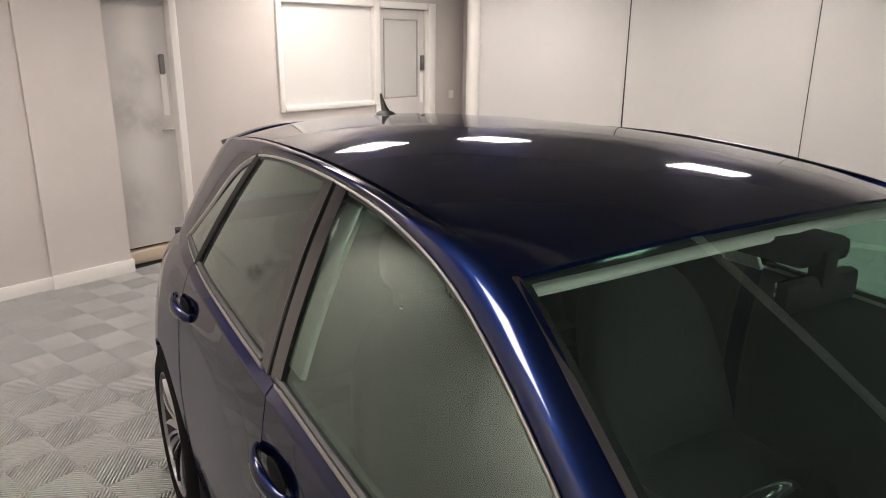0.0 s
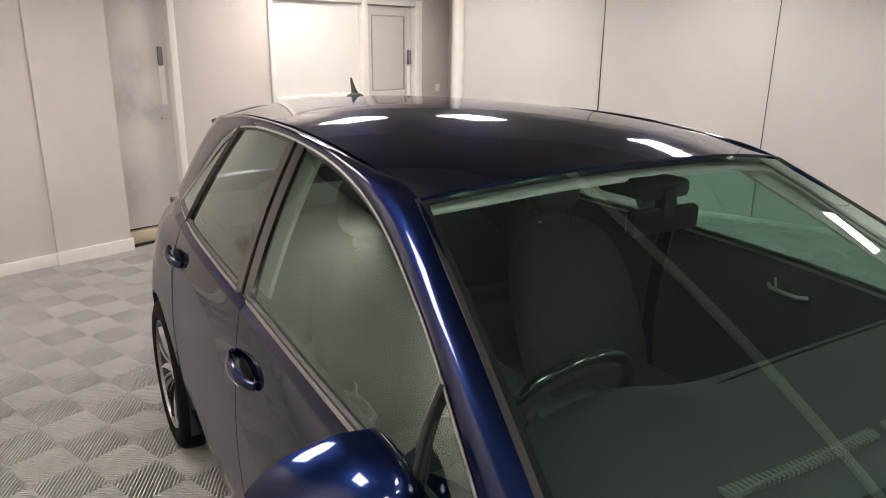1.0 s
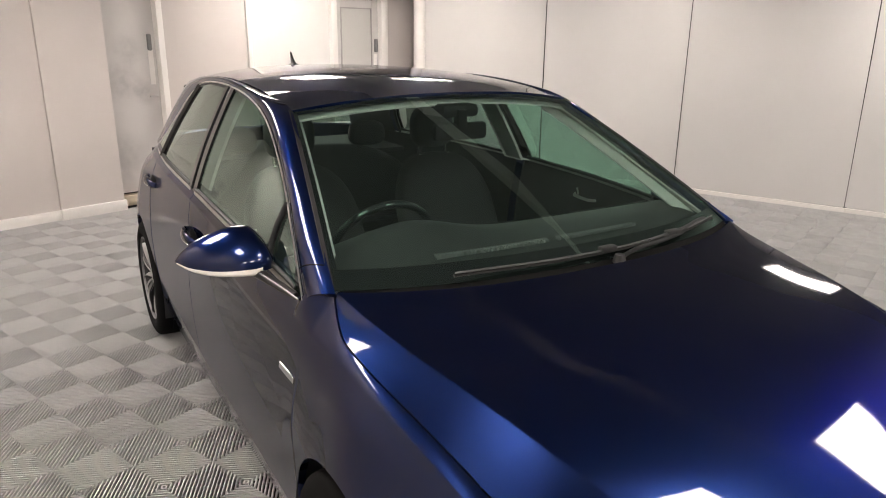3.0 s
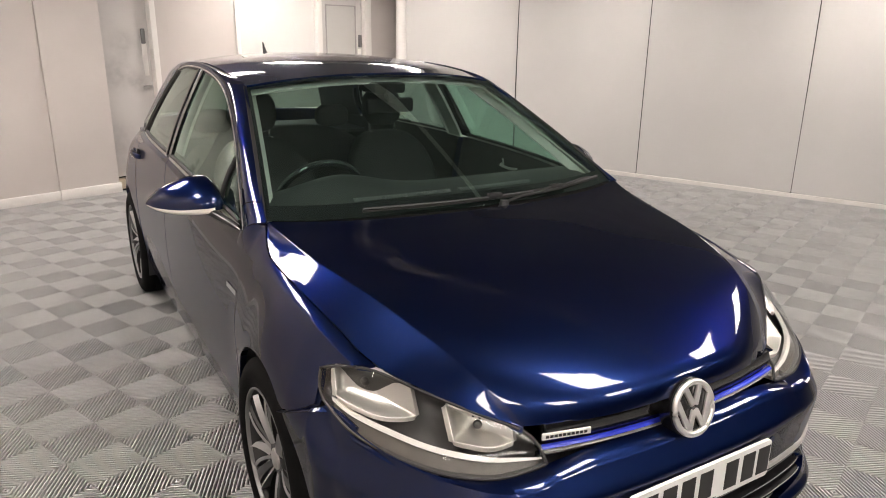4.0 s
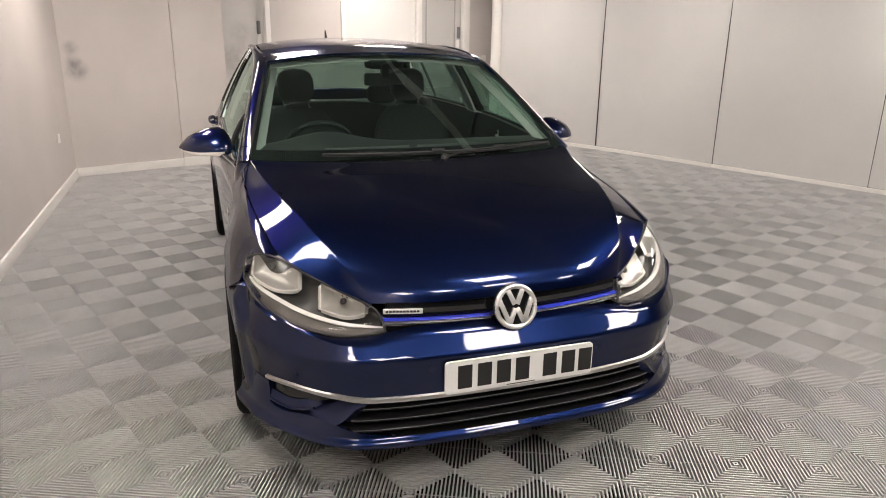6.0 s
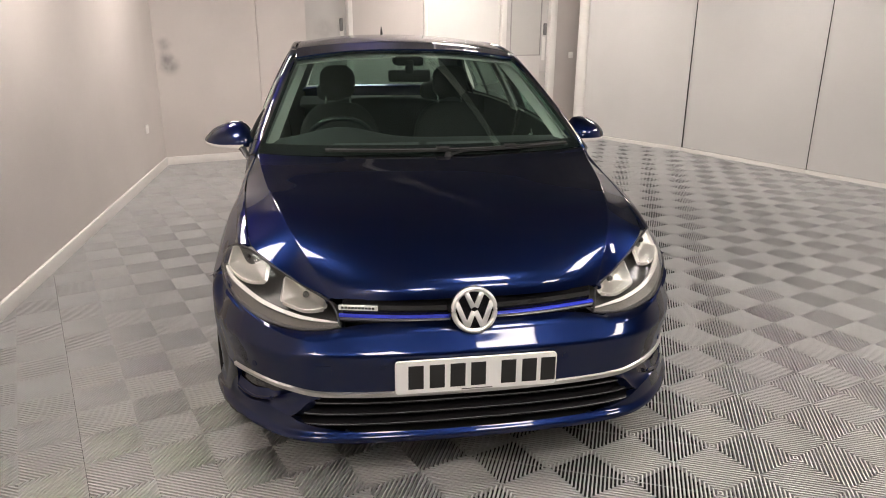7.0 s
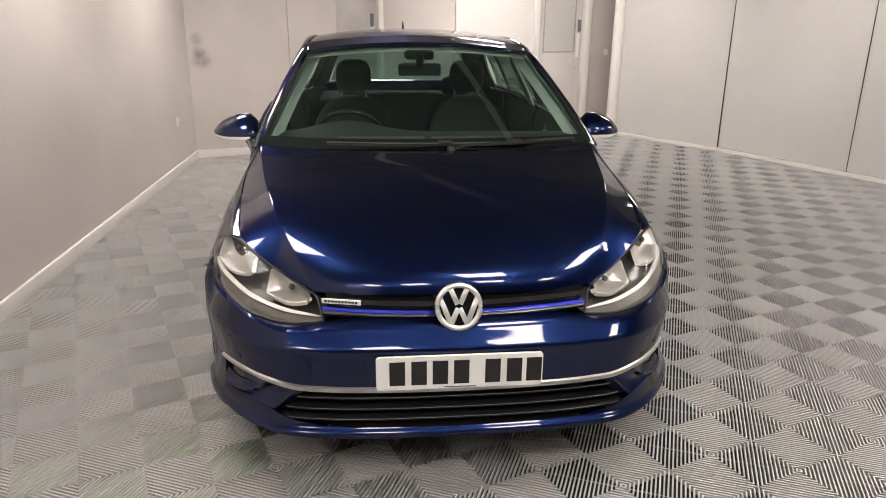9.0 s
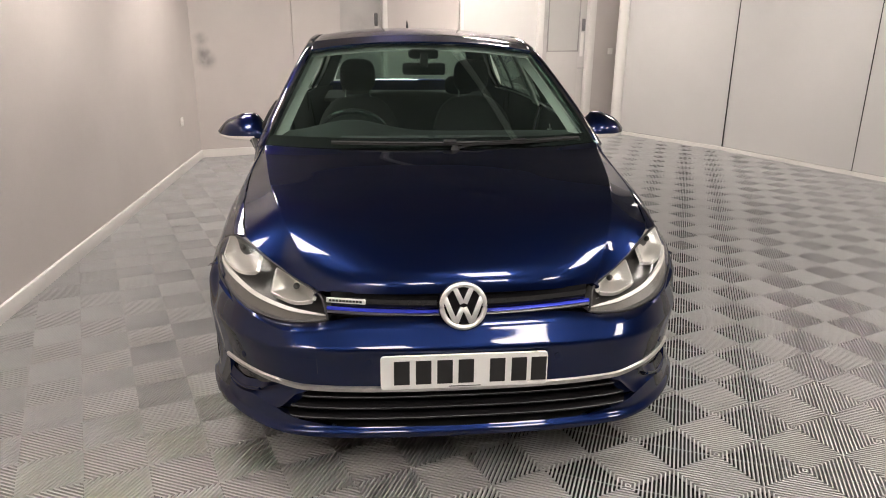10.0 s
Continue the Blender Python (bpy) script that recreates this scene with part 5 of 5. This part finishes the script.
def build_cabin():
    cabin = empty("cabin")
    cabin.parent = car
    # dashboard: swept across
    prof = [(1.13, 0.945), (1.17, 0.972), (1.22, 0.986), (1.34, 0.990), (1.46, 0.978), (1.545, 0.945), (1.575, 0.88), (1.60, 0.70), (1.55, 0.45)]
    rows = []
    for y, z in prof:
        rows.append([(x, y + (0.10 * (abs(x) / 0.72) ** 3 if y < 1.3 else 0), z + (0.055 * math.exp(-(((x + 0.37) / 0.20) ** 2)) if 1.3 < y < 1.56 else 0)) for x in np.linspace(-0.735, 0.735, 50)])
    panel("dashboard", np.array(rows), DASH, cabin, 1, 0.0, "dark grey dashboard")
    for x0, x1 in ((-0.40, -0.03), (0.02, 0.34)):
        bm = bmesh.new()
        bend = lambda u: 0.10 * (abs(u) / 0.72) ** 3
        for k in range(34):
            u = x0 + (x1 - x0) * k / 33
            add_box(bm, u - 0.0032, u + 0.0032, 1.196 + bend(u), 1.220 + bend(u), 0.984, 0.9925)
        add_box(bm, x0 - 0.008, x1 + 0.008, 1.206 + bend((x0 + x1) / 2), 1.210 + bend((x0 + x1) / 2), 0.984, 0.994)
        part("demister_vent", bm, VENTGREY, cabin, "slotted demister vent")
    # seam along the edge of the top pad
    seam = even([(-0.20, 1.425, 0.9865), (-0.13, 1.475, 0.977), (0.08, 1.498, 0.968), (0.45, 1.503, 0.966), (0.70, 1.498, 0.968)], 24)
    tube("dashboard_seam", seam + np.array([0, 0, 0.001]), 0.003, GRILLE, cabin, 6)
    # steering wheel on the right-hand side of the car
    sw = Matrix.Translation((-0.365, 1.66, 0.90)) @ Matrix.Rotation(radians(-62), 4, "X")
    pts = [sw @ Vector((0.18 * math.cos(a), 0.18 * math.sin(a), 0)) for a in np.linspace(0, 2 * math.pi, 41)[:-1]]
    tube("steering_wheel", pts, 0.0135, BLACKGLOSS, cabin, 10, closed=True)
    bm = bmesh.new()
    add_box(bm, -0.085, 0.085, -0.055, 0.055, -0.03, 0.012, 0.02, sw)
    add_box(bm, -0.17, 0.17, -0.018, 0.018, -0.012, 0.004, 0.006, sw)
    part("steering_hub", bm, CABIN, cabin, smooth=True)
    tube("steering_column", [sw @ Vector((0, 0, -0.02)), sw @ Vector((0, 0.02, -0.22))], 0.05, CABIN, cabin, 12)
    # floor pan and inner sides
    bm = bmesh.new()
    add_box(bm, -0.78, 0.78, 0.75, 4.0, 0.20, 0.30)
    add_box(bm, -0.72, 0.72, 1.02, 1.10, 0.30, 0.93)
    add_box(bm, -0.12, 0.12, 1.5, 2.6, 0.30, 0.55, 0.03)
    part("floor_pan", bm, CABIN, cabin)
    bm = bmesh.new()
    add_box(bm, -0.62, 0.62, 3.36, 4.0, 0.915, 0.935)
    add_box(bm, -0.70, 0.70, 3.98, 4.03, 0.4, 0.93)
    part("parcel_shelf", bm, CABIN, cabin)
    for side in (1, -1):
        rear = [[(float(hermite(TOP_X, y)) - 0.05, y, z) for z in np.linspace(0.3, float(hermite(TOP_Z, y)) - 0.005, 5)] for y in np.linspace(3.2, 4.0, 8)]
        panel("rear_side_trim", np.array(rear), CABIN, cabin, side, 0.01)
        box("sun_visor", side * 0.30 - 0.20, side * 0.30 + 0.20, 1.90, 2.02, 1.338, 1.350, LINER, cabin, 0.005)
    # rear-view mirror and sensor housing
    bm = bmesh.new()
    add_box(bm, -0.11, 0.11, 1.735, 1.765, 1.220, 1.282, 0.014)
    m = part("interior_mirror", bm, GRILLE, cabin, smooth=True)
    bm = bmesh.new()
    add_box(bm, -0.100, 0.100, 1.764, 1.768, 1.222, 1.278)
    part("mirror_glass", bm, MIRROR, m)
    bm = bmesh.new()
    add_box(bm, -0.075, 0.075, 1.74, 1.90, 1.30, 1.345, 0.015)
    add_box(bm, -0.02, 0.02, 1.73, 1.765, 1.26, 1.33, 0.008)
    part("sensor_housing", bm, GRILLE, m, smooth=True)
    build_seat(-0.355, 2.56, 1.035, 0.52, True)
    build_seat(0.355, 2.56, 1.035, 0.52, True)
    build_seat(0.0, 3.36, 0.985, 1.26, False)


def build_wipers():
    for arm, blade in (
        ([(0.655, 1.165, 0.972), (0.60, 1.150, 0.992), (0.44, 1.090, 0.992), (0.245, 1.050, 0.989)], [(0.28, 1.060, 0.983), (0.10, 1.040, 0.983), (-0.15, 1.036, 0.985), (-0.445, 1.062, 0.988)]),
        ([(0.08, 1.005, 0.970), (0.16, 1.016, 0.985), (0.30, 1.042, 0.985), (0.42, 1.075, 0.985)], [(0.24, 1.050, 0.980), (0.45, 1.092, 0.982), (0.66, 1.160, 0.985)]),
    ):
        w = empty("wiper")
        w.parent = car
        tube("wiper_arm", even(arm, 20), 0.005, PLASTIC, w, 6, 1.6)
        spine = even(blade, 24)
        tube("wiper_blade", spine, 0.0045, BLADE, w, 6, 1.4)
        tube("blade_spine", spine + np.array([0, -0.004, 0.009]), 0.0028, ARMGREY, w, 6, 0.7, "grey blade spine")
        j = spine[7]
        box("blade_joint", j[0] - 0.028, j[0] + 0.028, j[1] - 0.014, j[1] + 0.010, j[2] + 0.004, j[2] + 0.020, PLASTIC, w, 0.004)
        bm = bmesh.new()
        bmesh.ops.create_cone(bm, cap_ends=True, segments=18, radius1=0.020, radius2=0.014, depth=0.024, matrix=Matrix.Translation(arm[0]))
        part("arm_cap", bm, PLASTIC, w, smooth=True)
    # cowl
    low = [(0, 0.975, 0.943), (0.3, 0.995, 0.943), (0.6, 1.055, 0.940), (0.74, 1.125, 0.943)]
    top = [(0, 1.03, 0.962), (0.3, 1.052, 0.962), (0.55, 1.10, 0.962), (0.725, 1.160, 0.964)]
    s = np.linspace(0, 1, 24)
    g = blend(through_points(low, s), through_points(top, s), 4)
    panel("cowl", both(g), GRILLE, car, 1, 0.02, "black plastic windscreen cowl")


def build_body():
    for side in (1, -1):
        # wing over the front wheel, ahead of the door
        g = []
        ys = np.concatenate([np.linspace(0.475, 0.62, 12), np.linspace(0.64, 1.16, 40)[1:], np.linspace(1.17, 1.315, 14)])
        for y in ys:
            v0 = low_v(y)
            if y < 0.64:
                # along the seam with the bumper
                z = 0.672 - (y - 0.475) * 0.48
                a, b = 0.0, 1.0
                for _ in range(24):
                    m = (a + b) / 2
                    a, b = (m, b) if side_point(y, m)[2] < z else (a, m)
                v0 = max(v0, b)
            column = []
            for v in heights(v0):
                fade = max(0.0, 1 - (y - 0.475) / 0.28)
                back = max(0.0, (y - 1.16) / 0.155)
                if v <= BEND:
                    bend = 0.07 * max(0.0, (v - 0.5) / 0.16) if v < 0.66 else 0.07 - 0.105 * (v - 0.66) / 0.18
                    column.append(side_point(y + bend * fade - 0.045 * back * max(0.0, v - 0.4) / 0.6, v))
                else:
                    # from the crease up to the bonnet's edge, then along the foot of the pillar
                    c = side_point(y - 0.035 * fade - 0.033 * back, BEND)
                    if y <= 1.16:
                        yt = 0.41 + (1.148 - 0.41) * (y - 0.475) / 0.685
                        top = np.array([float(hermite(WING_X, yt)), yt, float(hermite(WING_Z, yt))])
                    else:
                        top = np.array([0.743, 1.148, 0.965]) * (1 - back) + np.array([0.7885, 1.262, 0.9262]) * back
                        top = top + 0.064 * back * (1 - back) * np.array([0.75, -0.1, 0.65])
                    q = (v - BEND) / (1 - BEND)
                    column.append(c + (top - c) * q + np.array([0.6, 0, 0.8]) * 0.010 * q * (1 - q))
            g.append(column)
        panel("front_wing", np.array(g), PAINT, car, side, 0.02, sharp=80)
        # flange behind the joint of wing, bumper and lamp
        flange = [[(skin_x(y, z) - 0.008, y, z) for z in np.linspace(0.635, 0.674 + (y - 0.43) * 0.24, 6)] for y in np.linspace(0.488, 0.58, 8)]
        panel("wing_flange", np.array(flange), PAINT, car, side, 0.004)
        # joint between wing and pillar
        joint = [np.array(OPENING[0]) * 0.55 + np.array(OPENING[1]) * 0.45, np.array(OUTER[0]) * 0.55 + np.array(OUTER[1]) * 0.45]
        tube("pillar_joint", sweep([joint[0] * (1 - w) + joint[1] * w + 0.062 * w * (1 - w) * np.array([0.75, -0.1, 0.65]) for w in np.linspace(0.04, 0.92, 9)], side), 0.0022, GRILLE, car, 6)
        # wing badge
        bm = bmesh.new()
        m = Matrix.Translation((side * (skin_x(1.255, 0.728) + 0.001), 1.255, 0.728)) @ Matrix.Rotation(radians(-6), 4, "X") @ Matrix.Rotation(radians(-side * 7), 4, "Y")
        add_box(bm, -0.003, 0.003, -0.055, 0.055, -0.0085, 0.0085, 0.002, m)
        for v in bm.verts:
            v.co.z += 0.10 * (v.co.y - 1.255)
        part("wing_badge", bm, CHROME, car, "small chrome wing badge")
        # quarter over the rear wheel
        ys = np.concatenate([np.linspace(3.125, 3.83, 44), np.linspace(3.84, 4.14, 14)])
        g = []
        for y in ys:
            f = max(0.0, 1 - (y - 3.125) / 0.5)
            v0 = max(low_v(y), 0.50) if y > 3.83 else low_v(y)
            # the door's rear edge leans back over the wheel
            g.append([side_point(y + 0.227 * f * lean(v), v) for v in heights(v0)])
        panel("rear_quarter", np.array(g), PAINT, car, side, 0.02, sharp=80)
        # sill
        sill = [[np.array([float(hermite(SILL_X, y)) - 0.004 - 0.05 * w, y, 0.19 - 0.035 * w]) for w in (0, 0.3, 1)] for y in np.linspace(1.19, 3.13, 30)]
        panel("sill", np.array(sill), PLASTIC, car, side, 0.01)
        # wheel-arch liners
        for axle in (AXLE_F, AXLE_R):
            g = []
            for a in np.linspace(-0.35, math.pi + 0.35, 30):
                g.append([(x, axle + (ARCH + 0.004) * math.cos(a), HUB_Z + (ARCH + 0.004) * math.sin(a)) for x in (0.855, 0.75, 0.62)])
            panel("arch_liner", np.array(g), PLASTIC, car, side, 0.0)
            g = [[(0.62, axle + r * math.cos(a), HUB_Z + r * math.sin(a)) for r in (0.05, ARCH + 0.01)] for a in np.linspace(-0.35, math.pi + 0.35, 30)]
            panel("arch_back", np.array(g), DARK, car, side, 0.0)
        build_door(side, (1.320, 1.270), (2.366, 2.398), (1.50, 1.55), (2.35, 2.43), 2.305, 0.836, False)
        build_door(side, (2.372, 2.404), (3.118, 3.345), (2.475, 2.555), (3.24, 3.135), 3.19, 0.892, True)
        build_mirror(side)
        build_headlight(side)
        for axle in (AXLE_F, AXLE_R):
            build_wheel(side, axle)
    # dark shell under the skin so that no light leaks through the joints
    bm = bmesh.new()
    add_box(bm, -0.40, 0.40, 0.22, 1.0, 0.20, 0.56)
    add_box(bm, -0.78, 0.78, 1.22, 3.08, 0.16, 0.34)
    add_box(bm, -0.60, 0.60, 3.0, 4.12, 0.22, 0.60)
    part("underbody", bm, DARK, car)


build_front()
build_body()
build_glasshouse()
build_tail()
build_cabin()
build_wipers()


build_tiles()
